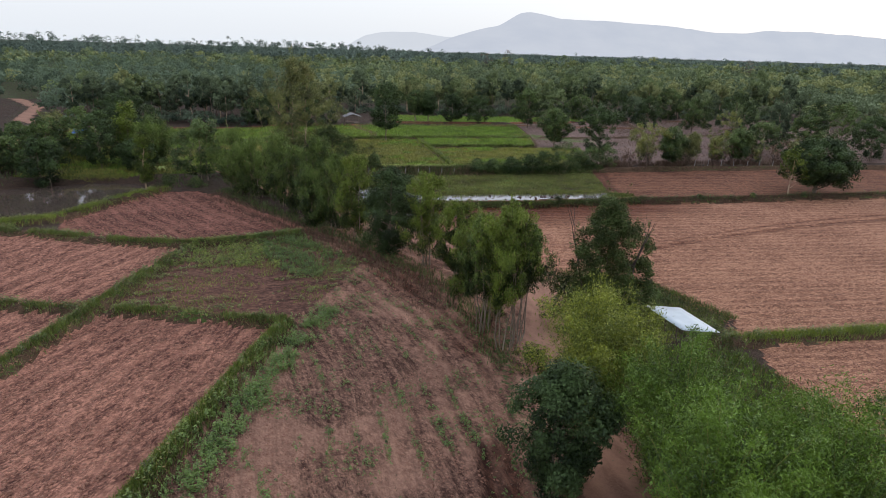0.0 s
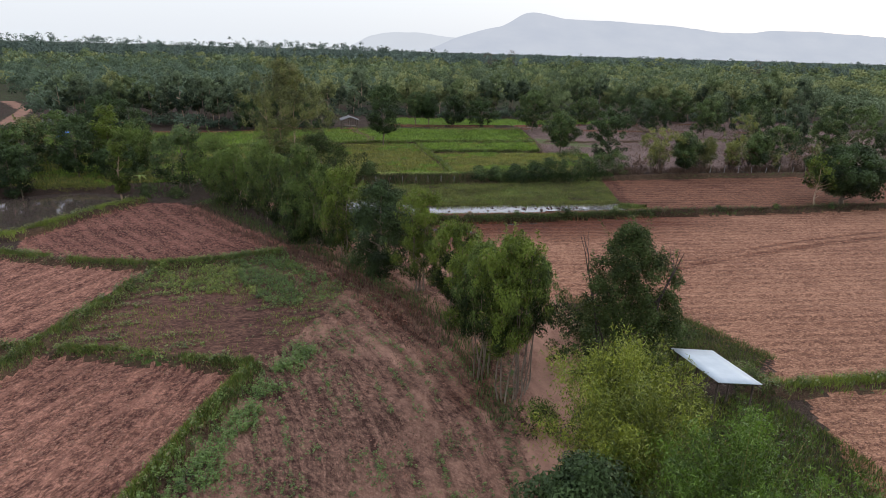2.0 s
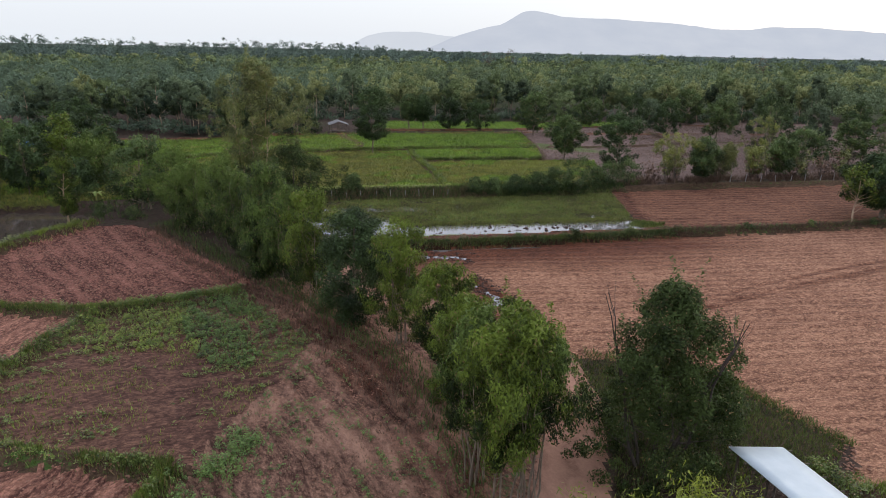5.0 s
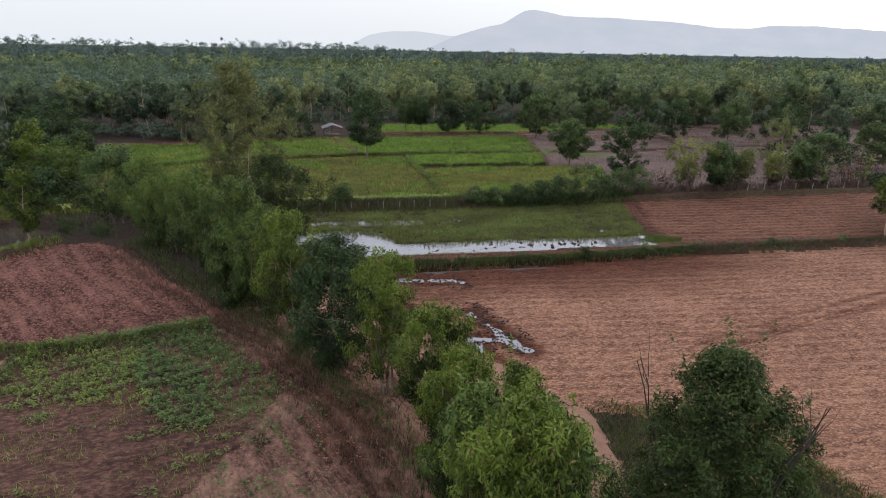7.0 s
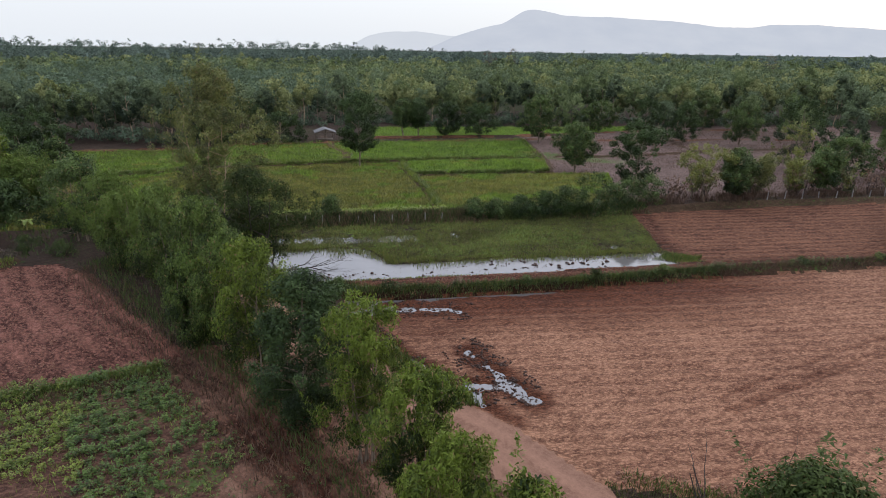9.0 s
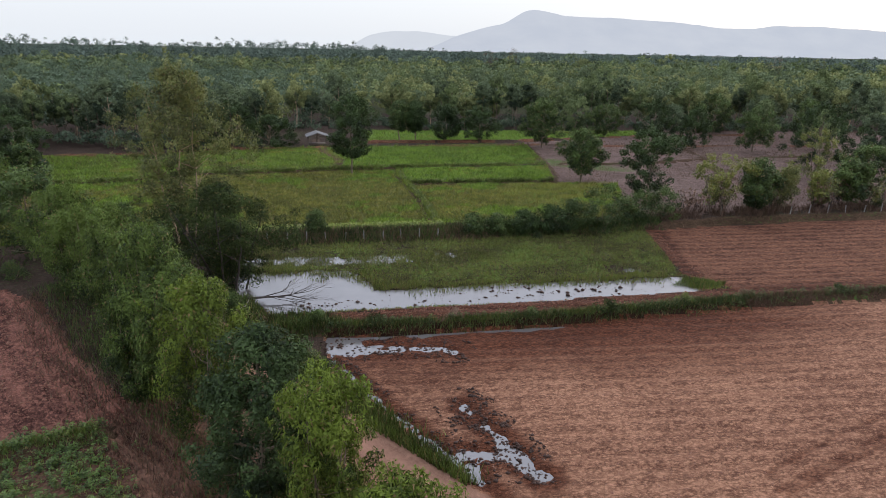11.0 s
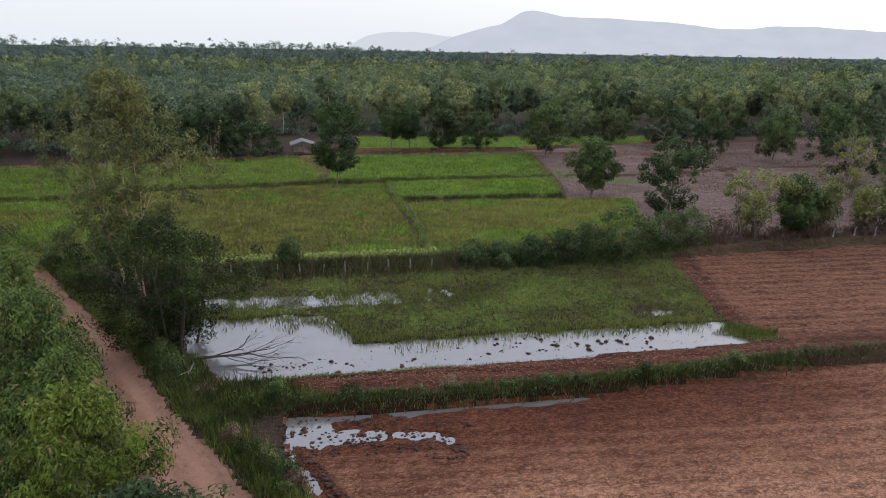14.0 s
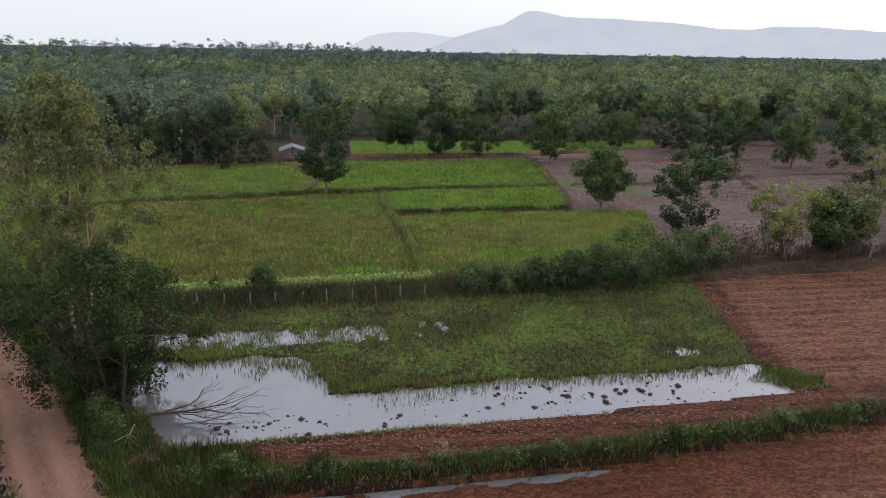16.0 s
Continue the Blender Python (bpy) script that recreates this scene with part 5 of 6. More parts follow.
def slab(corners, thick, waves=0, along=True):
    """A sheet through four corners, with shallow corrugation."""
    A, B, C, D = (np.array(c, float) for c in corners)
    n, m = (max(2, waves * 6) if waves else 4), 4
    V = []
    for side in (0, 1):
        for j in range(m + 1):
            for i in range(n + 1):
                u, v = i / n, j / m
                p = (A * (1 - u) + B * u) * (1 - v) + (D * (1 - u) + C * u) * v
                V.append(p + np.array([0, 0, 0.018 * math.sin(u * waves * 2 * math.pi) - side * thick]))
    k, w = (n + 1) * (m + 1), n + 1
    F = []
    for j in range(m):
        for i in range(n):
            a = j * w + i
            F += [(a, a + 1, a + w + 1, a + w), (k + a + w, k + a + w + 1, k + a + 1, k + a)]
    for i in range(n):
        F += [(i + 1, i, k + i, k + i + 1), (m * w + i, m * w + i + 1, k + m * w + i + 1, k + m * w + i)]
    for j in range(m):
        F += [(j * w, (j + 1) * w, k + (j + 1) * w, k + j * w), ((j + 1) * w + n, j * w + n, k + j * w + n, k + (j + 1) * w + n)]
    return np.array(V), np.array(F)


shelter = new("field_shelter")
shelter.location = (20.9, 29.3, 0)
tagged(shelter, "open lean-to shelter with pale flat sheet roof on poles", "shelter")
o = np.array([20.9, 29.3, 0.0])
sc = [np.array(c) - o for c in ((19.15, 31.15, 2.4), (21.6, 31.2, 2.1), (22.0, 27.6, 2.1), (19.6, 27.55, 2.4))]
part("roof", mesh_np("shelter_roof", *slab([sc[3], sc[2], sc[1], sc[0]], 0.03, 0), M_ZINC, True), shelter, "pale blue-white sheet roof")
for u in (0.08, 0.5, 0.92):
    for v in (0.1, 0.9):
        top = (sc[0] * (1 - u) + sc[3] * u) * (1 - v) + (sc[1] * (1 - u) + sc[2] * u) * v
        one((top[0], top[1], -0.25), (top[0], top[1], top[2] - 0.1), 0.05, "pole", M_POST, shelter)
for v in (0.1, 0.9):
    p, q = sc[0] * (1 - v) + sc[1] * v, sc[3] * (1 - v) + sc[2] * v
    ext = (q - p) * 0.06
    one(p - ext - (0, 0, 0.09), q + ext - (0, 0, 0.09), 0.04, "beam", M_POST, shelter)
for u in (0.05, 0.28, 0.5, 0.72, 0.95):
    p, q = sc[0] * (1 - u) + sc[3] * u, sc[1] * (1 - u) + sc[2] * u
    one(p - (q - p) * 0.05 - (0, 0, 0.055), q + (q - p) * 0.12 - (0, 0, 0.055), 0.025, "rafter", M_POST, shelter)

hut = new("field_hut")
hz = float(land(4.2, 138.6)[0])
hut.matrix_basis = pose(4.2, 138.6, hz, 0, 0, 6) @ Matrix.Scale(0.84, 4)
tagged(hut, "small open farm hut with grey gabled sheet roof", "hut")
for s, nm in ((-1, "roof_slope"), (1, "roof_slope")):
    part(nm, mesh_np("hut_roof", *slab([(s * 2.3, -2.4, 2.15), (0, -2.4, 2.95), (0, 2.4, 2.95), (s * 2.3, 2.4, 2.15)], 0.04, 10), M_GREYROOF, True), hut)
for x in (-1.8, 0, 1.8):
    for y in (-1.9, 1.9):
        one((x, y, -0.3), (x, y, 2.3 if x else 2.85), 0.06, "post", M_POST, hut)
for y in (-1.9, 1.9):
    one((-2.1, y, 2.16), (2.1, y, 2.16), 0.05, "tie_beam", M_POST, hut)
part("platform", mesh_np("hut_platform", *box(-1.7, 1.7, -1.2, 1.8, 0.45, 0.55), M_POST), hut)


def fence(points, height, mat, label):
    ob = new("wire_fence")
    x0, y0 = points[0]
    ob.location = (x0, y0, 0)
    tops = []
    rg = np.random.default_rng(9)
    for x, y in points:
        z = float(land(x, y)[0])
        h = height * rg.uniform(0.85, 1.1)
        one((x - x0, y - y0, z - 0.3), (x - x0 + rg.normal() * 0.04, y - y0 + rg.normal() * 0.03, z + h), 0.06, "post", mat, ob)
        tops.append((x - x0, y - y0, z + h))
    for drop in (0.15, 0.55):
        b = bag()
        put(b, *tube([(a, c, d - drop) for a, c, d in tops], [0.008] * len(tops), 4))
        part("wire", mesh_np("wire", *packed(b), M_WIRE), ob)
    return tagged(ob, label, "fence")


fence([(1.6 + 1.72 * i, 84.0 + 0.035 * i + 0.04 * math.sin(i * 2)) for i in range(10)], 0.8, M_CONC, "wire fence with pale concrete posts along the bank")
fence([(56 + 2.3 * i, 87.2 + 0.05 * i + 0.06 * math.sin(i * 3)) for i in range(9)], 0.9, M_CONC, "wire fence with pale posts below the scrubby bank")


# ---- fallen branch, stick, sack ----
def dead_branch(seed):
    rg = np.random.default_rng(seed)
    b = bag()

    def grow(p, way, length, r, depth):
        q = p + way * length
        put(b, *tube(wander(rg, p, q, 5, 0.03 * length ** 0.5), r * np.linspace(1, 0.45, 5), 5 if depth < 2 else 4))
        if depth < 4:
            for i in range(3 if depth < 3 else 2):
                t = rg.uniform(0.35, 1.0) if i else 1.0
                turn = np.array([rg.normal() * 0.25, rg.normal() * 0.38, rg.normal() * 0.22 + 0.07])
                w = way + turn
                w /= np.linalg.norm(w)
                grow(p + way * length * t, w, length * rg.uniform(0.5, 0.75), r * 0.52, depth + 1)

    grow(np.array([0, 0, 0.25]), np.array([0.98, 0.02, 0.02]), 2.9, 0.085, 0)
    grow(np.array([0, -0.15, 0.2]), np.array([0.97, -0.06, 0.06]), 2.5, 0.06, 1)
    return packed(b)


V, F = dead_branch(5)
V[:, 2] = np.clip(V[:, 2], -0.05, 1.5)
ob = tagged(new("fallen_branch", mesh_np("fallen_branch", V, F, M_DEAD, True)), "bare dark fallen branch lying in the paddy water", "branch")
ob.matrix_basis = pose(1.6, 70.8, 0.0, 0, 0, 1)
b = bag()
beam(b, (0, 0, 0.0), (0.5, 0.15, 0.9), 0.04)
beam(b, (0.3, 0.09, 0.5), (-0.3, -0.2, 0.35), 0.025)
tagged(new("dead_stick", mesh_np("dead_stick", *packed(b), M_BLEACH, True)), "bleached forked stick leaning at the pond corner", "stick").matrix_basis = pose(1.5, 68.9, float(land(1.5, 68.9)[0]) - 0.05)


def lump(rg, sx, sy, sz):
    b = bmesh.new()
    bmesh.ops.create_icosphere(b, subdivisions=2, radius=1)
    for v in b.verts:
        v.co *= 1 + 0.3 * noise.noise(v.co * 1.7 + Vector((rg, 0, 0)))
        v.co = Vector((v.co.x * sx, v.co.y * sy, max(v.co.z, -0.4) * sz))
    me = bpy.data.meshes.new("lump")
    b.to_mesh(me)
    b.free()
    return me


for i, (x, y, s, t) in enumerate([(-9.3, 77.2, 0.42, 0.2), (-8.9, 76.9, 0.28, 0.14)]):
    me = lump(i * 3.3, s, s * 0.7, t)
    me.materials.append(M_SACK)
    tagged(new("plastic_sack", me), "crumpled white plastic sack at the roadside", "sack").matrix_basis = pose(x, y, float(land(x, y)[0]) + 0.06, 0, 0, 40 * i)


def tarpaulin():
    """A sheet thrown over a low stack: sagging faces, a flared and creased hem."""
    n, rings = 20, [(0.0, 1.0), (0.55, 0.98), (0.8, 0.86), (0.9, 0.5), (1.0, 0.16), (1.16, 0.0)]
    V, F = [], []
    for r, h in rings:
        for i in range(n):
            a = i * 2 * math.pi / n
            c, q = math.cos(a), math.sin(a)
            k = (abs(c) ** 4 + abs(q) ** 4) ** -0.25
            crease = 1 + (0.06 * math.sin(5 * a) + 0.05 * math.sin(9 * a + 1)) * (1 - h) * r
            V.append((1.2 * r * k * c * crease, 0.8 * r * k * q * crease, 1.1 * h + 0.06 * math.sin(3 * a) * r * h))
    for j in range(len(rings) - 1):
        F += [(j * n + i, j * n + (i + 1) % n, (j + 1) * n + (i + 1) % n, (j + 1) * n + i) for i in range(n)]
    return np.array(V), np.array(F)


tagged(new("tarpaulin", mesh_np("tarpaulin", *tarpaulin(), M_TARP, True)), "small blue tarpaulin thrown over a stack beside the road", "tarpaulin").matrix_basis = pose(-46.6, 125.4, float(land(-46.6, 125.4)[0]) + 0.02, 0, 0, 24)


def banana_plant(seed):
    rg = np.random.default_rng(seed)
    ob = new("banana_plant")
    b = bag()
    put(b, *tube([(0, 0, -0.1), (0.02, 0, 0.4), (0, 0.02, 0.9)], [0.09, 0.08, 0.05], 7))
    part("stem", mesh_np("banana_stem", *packed(b), M_CULM, True), ob)
    for i in range(7):
        a, long, rise = i * 2.4 + rg.uniform(-0.3, 0.3), rg.uniform(0.9, 1.3), rg.uniform(0.5, 1.0)
        V = []
        for t in np.linspace(0, 1, 8):
            w = 0.17 * math.sin(math.pi * min(1, 0.1 + 0.88 * t)) ** 0.6
            out, up = long * t * (1 - 0.15 * t), 0.8 + rise * t - 1.15 * rise * t * t
            for side, dip in ((-1, 0.05), (0, 0.0), (1, 0.05)):
                V.append((math.cos(a) * out - math.sin(a) * w * side, math.sin(a) * out + math.cos(a) * w * side, up + dip))
        F = [(j * 3 + k, j * 3 + k + 1, j * 3 + k + 4, j * 3 + k + 3) for j in range(7) for k in (0, 1)]
        part("leaf", mesh_np("banana_leaf", V, F, M_GRASS_L, True), ob)
    return ob


place(banana_plant(4), -22.6, 85.6, "small pale green banana plant beside the road", "plant")


# ---- ground cover ----
rng = np.random.default_rng(2024)


def scatter(poly, per_m2):
    """Random points in an outline."""
    P = np.array(poly, float)
    (x0, y0), (x1, y1) = P.min(0), P.max(0)
    n = int((x1 - x0) * (y1 - y0) * per_m2)
    x, y = rng.uniform(x0, x1, n), rng.uniform(y0, y1, n)
    k = inside(x, y, poly)
    return x[k], y[k]


def along(pts, per_m, half):
    xs, ys = [], []
    for (ax, ay), (bx, by) in zip(pts[:-1], pts[1:]):
        L = math.hypot(bx - ax, by - ay)
        n = int(L * per_m)
        t, o2 = rng.uniform(0, 1, n), rng.normal(size=n) * half
        xs.append(ax + (bx - ax) * t - (by - ay) / L * o2)
        ys.append(ay + (by - ay) * t + (bx - ax) / L * o2)
    return np.concatenate(xs), np.concatenate(ys)


def blades(name, x, y, tall, wide, mat, label, lean=0.45, tint=None, category="grass", floor=-9.0):
    """Single bent blades, three corners each."""
    n = len(x)
    z = np.maximum(land(x, y), floor)
    a = rng.uniform(0, 6.28, n)
    h = tall * rng.uniform(0.5, 1.25, n)
    w = wide * rng.uniform(0.6, 1.3, n)
    dx, dy = np.cos(a) * w / 2, np.sin(a) * w / 2
    la, l = rng.uniform(0, 6.28, n), lean * h * rng.uniform(0.2, 1.2, n)
    V = np.stack([np.stack([x - dx, y - dy, z - 0.03], 1), np.stack([x + dx, y + dy, z - 0.03], 1), np.stack([x + np.cos(la) * l, y + np.sin(la) * l, z + h], 1)], 1).reshape(-1, 3)
    at = {"tint": np.repeat(tint, 3)} if tint is not None else None
    return tagged(new(name, mesh_np(name, V, np.arange(3 * n).reshape(-1, 3), mat, False, at)), label, category, "", "stuff")


def rosettes(name, x, y, leaf, count, mat, label, rise=0.12):
    """Low leafy weeds."""
    n = len(x)
    z = land(x, y)
    ids = np.repeat(np.arange(n), count)
    d = rng.normal(size=(len(ids), 3))
    d[:, 2] = np.abs(d[:, 2]) + 0.1
    d /= np.linalg.norm(d, axis=1)[:, None]
    R = (leaf * 1.1 * rng.uniform(0.6, 1.5, n))[ids]
    P = np.stack([x[ids] + d[:, 0] * R, y[ids] + d[:, 1] * R, z[ids] + 0.02 + d[:, 2] * rise * R / leaf], 1)
    V, F = leaf_quads(rng, P, leaf * 1.25, leaf * 0.85, 0.0, 0.0, True)
    c = P.repeat(3, 0)
    V = c + (V - c) * np.array([1, 1, 0.45])
    # random tone, plus light from above put in: upper leaves lighter
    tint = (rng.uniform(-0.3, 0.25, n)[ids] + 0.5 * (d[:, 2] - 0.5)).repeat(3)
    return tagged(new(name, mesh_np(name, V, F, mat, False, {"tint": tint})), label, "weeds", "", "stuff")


def patchy(x, y, f, seed, lo, hi):
    """Keeps points where soft noise is high."""
    return rng.uniform(0, 1, len(x)) < soft(fbm(x * f, y * f, seed, 3), lo, hi)


# bunds
for key, per, tall, mat in (("bund_1", 420, 0.34, M_GRASS), ("bund_2", 420, 0.32, M_GRASS), ("bund_3", 420, 0.30, M_GRASS), ("bund_4", 300, 0.32, M_GRASS), ("bund_5", 330, 0.30, M_GRASS), ("bund_6", 330, 0.36, M_GRASS_L), ("bund_7", 330, 0.36, M_GRASS), ("bund_8", 240, 0.38, M_GRASS_L), ("bund_9", 240, 0.3, M_GRASS_L), ("bund_10", 190, 0.42, M_GRASS), ("bund_11", 190, 0.4, M_GRASS), ("bund_12", 40, 0.3, M_GRASS_L)):
    pts, half, high = BUNDS[key]
    pts = [p for p in pts if -52 < p[0] < 80 and p[1] > 11]
    x, y = along(pts, per, half * (0.7 if key == "bund_7" else 0.55))
    k = patchy(x, y, 0.8, 41, *((0.15, 0.4) if key == "bund_7" else (0.28, 0.55)))
    if key == "bund_7":
        k &= rng.uniform(0, 1, len(x)) < 0.15 + 0.85 * soft(x + 5 * (fbm(x * 0.3, y * 0.3, 47) - 0.5), 40, 34)
    x, y = x[k], y[k]
    t = 0.9 * (fbm(x * 0.5, y * 0.5, 44) - 0.5) - (0.45 if key == "bund_7" else 0.0)
    blades("grass", x, y, tall, 0.075 if per < 100 else 0.08 if key in ("bund_9", "bund_10", "bund_11") else 0.05, mat, "short green grass growing on a bund", 0.6, t)
    if per > 100:
        x, y = along(pts, 16, half * 0.5)
        k = patchy(x, y, 0.9, 46, 0.35, 0.6)
        rosettes("weeds", x[k], y[k], 0.09, 16, M_GRASS if key != "bund_7" else M_BUSH, "leafy weeds growing on a bund", 0.36)
x, y = along([(-9.9, 12), (-7.55, 20.2), (-6.6, 23.8), (-4.9, 29.8), (-2.9, 35.2)], 260, 0.2)
blades("grass", x, y, 0.36, 0.05, M_GRASS_L, "fresh light green grass along a bund edge", 0.6)
x, y = along([(36, 66.1), (46.8, 66.4), (57.4, 67.0), (70, 67.8)], 130, 0.35)
blades("dry_scrub", x, y, 0.34, 0.06, M_DRYW, "dry brown scrub along the bund", 0.8, np.full(len(x), -0.5))
# leafy weeds
LUSH = [(-11.7, 55), (-7.9, 55.6), (-3.3, 57.0), (-1.9, 54.8), (-0.5, 52.3), (1.7, 49.3), (2.3, 46.6), (0.2, 46.7), (-0.6, 44.0), (-2.0, 43.9), (-4.9, 47.0), (-8.5, 46.4), (-12.6, 47.5)]


def rows_of(x, y, angle, step, seed, keep):
    """Keeps points on wavering rows."""
    a = radians(angle)
    v = y * math.cos(a) - x * math.sin(a) + 1.6 * (fbm(x * 0.25, y * 0.25, seed) - 0.5)
    return np.sin(v * 2 * math.pi / step) + 0.9 * (fbm(x * 1.1, y * 1.1, seed + 1) - 0.5) > keep


x, y = scatter(LUSH, 34)
edge = soft(line_dist(x, y, LUSH + LUSH[:1]), 0.0, 1.6)
k = rows_of(x, y, 24, 0.85, 60, -0.35) & (rng.uniform(0, 1, len(x)) < 0.35 + 0.65 * edge) & patchy(x, y, 0.5, 61, 0.25, 0.45)
green_one = (x + 0.5 * y + 6 * (fbm(x * 0.3, y * 0.3, 66) - 0.5)) > 19.5
rosettes("weeds", x[k & green_one], y[k & green_one], 0.085, 28, M_WEEDB, "low blue-green leafy weeds in rows in the fallow field", 0.3)
rosettes("weeds", x[k & ~green_one], y[k & ~green_one], 0.08, 24, M_GRASS_L, "yellow-green leafy weeds in rows in the fallow field", 0.26)
x, y = scatter(FIELDS["fallow_field"][0], 24)
k = rows_of(x, y, 12, 1.5, 63, 0.2) & patchy(x, y, 0.4, 64, 0.42, 0.6)
rosettes("weeds", x[k], y[k], 0.09, 10, M_GRASS, "scattered low weeds in the fallow field", 0.16)
x, y = scatter(FIELDS["fallow_field"][0], 30)
k = patchy(x, y, 0.5, 63, 0.42, 0.62)
blades("grass", x[k], y[k], 0.2, 0.05, M_GRASS_L, "sparse yellow-green grass in the fallow field", 0.8)
x, y = along([(-8.2, 13), (-5.7, 20), (-4.7, 24), (-3.0, 29.3), (-1.4, 34.6), (0.2, 38)], 75, 0.6)
k = patchy(x, y, 0.9, 68, 0.3, 0.5)
rosettes("weeds", x[k], y[k], 0.08, 24, M_WEEDB, "leafy green weeds beside the bund", 0.34)
x, y = scatter([(-6, 12), (9, 12), (9.5, 30), (8.5, 42), (3, 50), (-2, 56), (2.6, 47.5), (0.5, 42), (-2, 35)], 22)
k = patchy(x, y, 0.55, 65, 0.52, 0.70)
rosettes("weeds", x[k], y[k], 0.055, 12, M_WEEDB, "scattered small weeds on the bare earth", 0.1)
x, y = scatter([(-6, 12), (9, 12), (9.5, 30), (8.5, 42), (3, 50), (-2, 56), (2.6, 47.5), (0.5, 42), (-2, 35)], 40)
k = patchy(x, y, 0.45, 67, 0.48, 0.70)
blades("dry_grass", x[k], y[k], 0.14, 0.05, M_DRYW, "thin dry brown grass on the bare earth", 0.9)
STRIP = [(-5.5, 13), (10.5, 13), (10.2, 30), (8.6, 40), (3.2, 48.5), (-1.5, 55.5), (2.6, 47.5), (0.5, 42), (-1.2, 35.5)]
x, y = scatter(STRIP, 30)
v = line_dist(x, y, RUT_LINE) + 1.0 * (fbm(x * 0.15, y * 0.15, 111) - 0.5)
k = (np.sin(v * 2 * math.pi / 1.3) > 0.75) & patchy(x, y, 0.35, 112, 0.42, 0.6)
rosettes("weeds", x[k], y[k], 0.06, 16, M_WEEDB, "small green weeds along the wheel ruts", 0.16)
# dry brown growth along the foot of the tree row
x, y = along([(7.6, 37), (6.6, 42.5), (3.6, 47.5), (1.2, 52), (-2.2, 57), (-6, 62), (-9.6, 67.5), (-13.4, 73.6)], 120, 0.95)
# tint lowered: darker stalks, and the trees' shade on them
blades("dry_scrub", x, y, 0.42, 0.05, M_DRYW, "dry brown stalks along the foot of the trees", 0.6, np.full(len(x), -0.45))
x, y = along([(9.8, 29), (9.4, 36), (8.2, 43), (5, 48.5), (2.2, 53), (-1.2, 58), (-5.4, 63.6), (-9.2, 69.5), (-13, 75.5)], 75, 0.6)
blades("grass", x, y, 0.5, 0.05, M_BUSH, "dark tall grass under the roadside trees", 0.5)
# verges
x, y = along([(-13.2, 88.4), (-7.4, 81), (-2.2, 73.9), (2.2, 66.6), (5.2, 62.2), (7.2, 58.9), (9.0, 56), (11.6, 52.0), (13.0, 49.6)], 420, 0.5)
k = line_dist(x, y, ROAD) > 1.4
blades("grass", x[k], y[k], 0.5, 0.06, M_GRASS, "thick green grass on the road verge", 0.5, 0.9 * (fbm(x[k] * 0.6, y[k] * 0.6, 71) - 0.8))
x, y = scatter([(0.5, 71), (1.5, 66.5), (4, 64), (7, 64.6), (9, 66), (6, 68.2), (3, 68.6), (1.6, 72)], 110)
blades("grass", x, y, 0.55, 0.06, M_GRASS, "thick dark green grass at the paddy corner", 0.5, 0.9 * (fbm(x * 0.6, y * 0.6, 73) - 0.9))
x, y = scatter([(24.6, 41.2), (27.2, 33.8), (24.6, 31.4), (22, 31.6), (17, 32), (15.2, 27), (14, 29), (17, 37), (17.4, 43.6)], 200)
k = line_dist(x, y, ROAD) > 1.6
blades("grass", x[k], y[k], 0.22, 0.04, M_GRASS, "green grass round the shelter", 0.6, 1.1 * (fbm(x[k] * 0.5, y[k] * 0.5, 75) - 0.5))
x, y = scatter([(16, 30), (24.5, 30), (25.5, 22), (24, 2), (13.5, 2), (14, 24)], 150)
blades("grass", x, y, 0.3, 0.05, M_GRASS, "green grass under the bamboo", 0.6)
# scrubby low bushes along the verge and bund
for i in range(34):
    t = i / 33
    if i < 24:
        pts = [(-12.4, 88.2), (-6.8, 80.6), (-1.6, 73.6), (2.8, 66.4), (5.8, 62), (7.8, 58.6), (10.4, 54.6), (12.8, 51.2)]
    else:
        pts, t = [(6, 65.4), (20, 65.1), (37, 66.3), (58, 67.2)], (i - 24) / 9
    f = t * (len(pts) - 1)
    k0 = min(int(f), len(pts) - 2)
    x = pts[k0][0] + (pts[k0 + 1][0] - pts[k0][0]) * (f - k0) + rng.normal() * 0.5
    y = pts[k0][1] + (pts[k0 + 1][1] - pts[k0][1]) * (f - k0) + rng.normal() * 0.35
    if line_dist(np.array([x]), np.array([y]), ROAD)[0] < 1.9:
        continue
    brown = i % 4 == 2
    place(tree("low_bush", 900 + i, rng.uniform(0.4, 0.9), rng.uniform(0.8, 1.6), 0.02, "low", M_DRYW if brown else (M_BUSH, M_ACACIA, M_GRASS)[i % 3], M_DEAD, 20, 60, (0.10, 0.03), 0.02, 3, 0.2, 0.3, 0.26, 6, 0.8), x, y, "small dry brown bush on the grassy verge" if brown else "small green bush on the grassy verge", "bush", "low roadside bushes")
# flooded paddy
x, y = scatter(FIELDS["flooded_paddy"][0], 190)
zz = land(x, y)
k = (zz > -0.13) & (patchy(x, y, 0.5, 81, 0.2, 0.5) | (zz > 0.0)) & (rng.uniform(0, 1, len(x)) < 0.75)
x, y = x[k], y[k]
tint = 1.3 * (fbm(x * 0.22, y * 0.4, 83) - 0.5) + 0.1
blades("marsh_grass", x, y, 0.2, 0.05, M_MARSHB, "green and brownish marsh grass standing in shallow water", 0.9, tint)
x, y = scatter([(2, 76), (12, 76.2), (12, 72), (34, 72.6), (34, 71.2), (12, 70.8), (8, 73.6), (2, 74.8)], 40)
k = patchy(x, y, 0.9, 85, 0.45, 0.65)
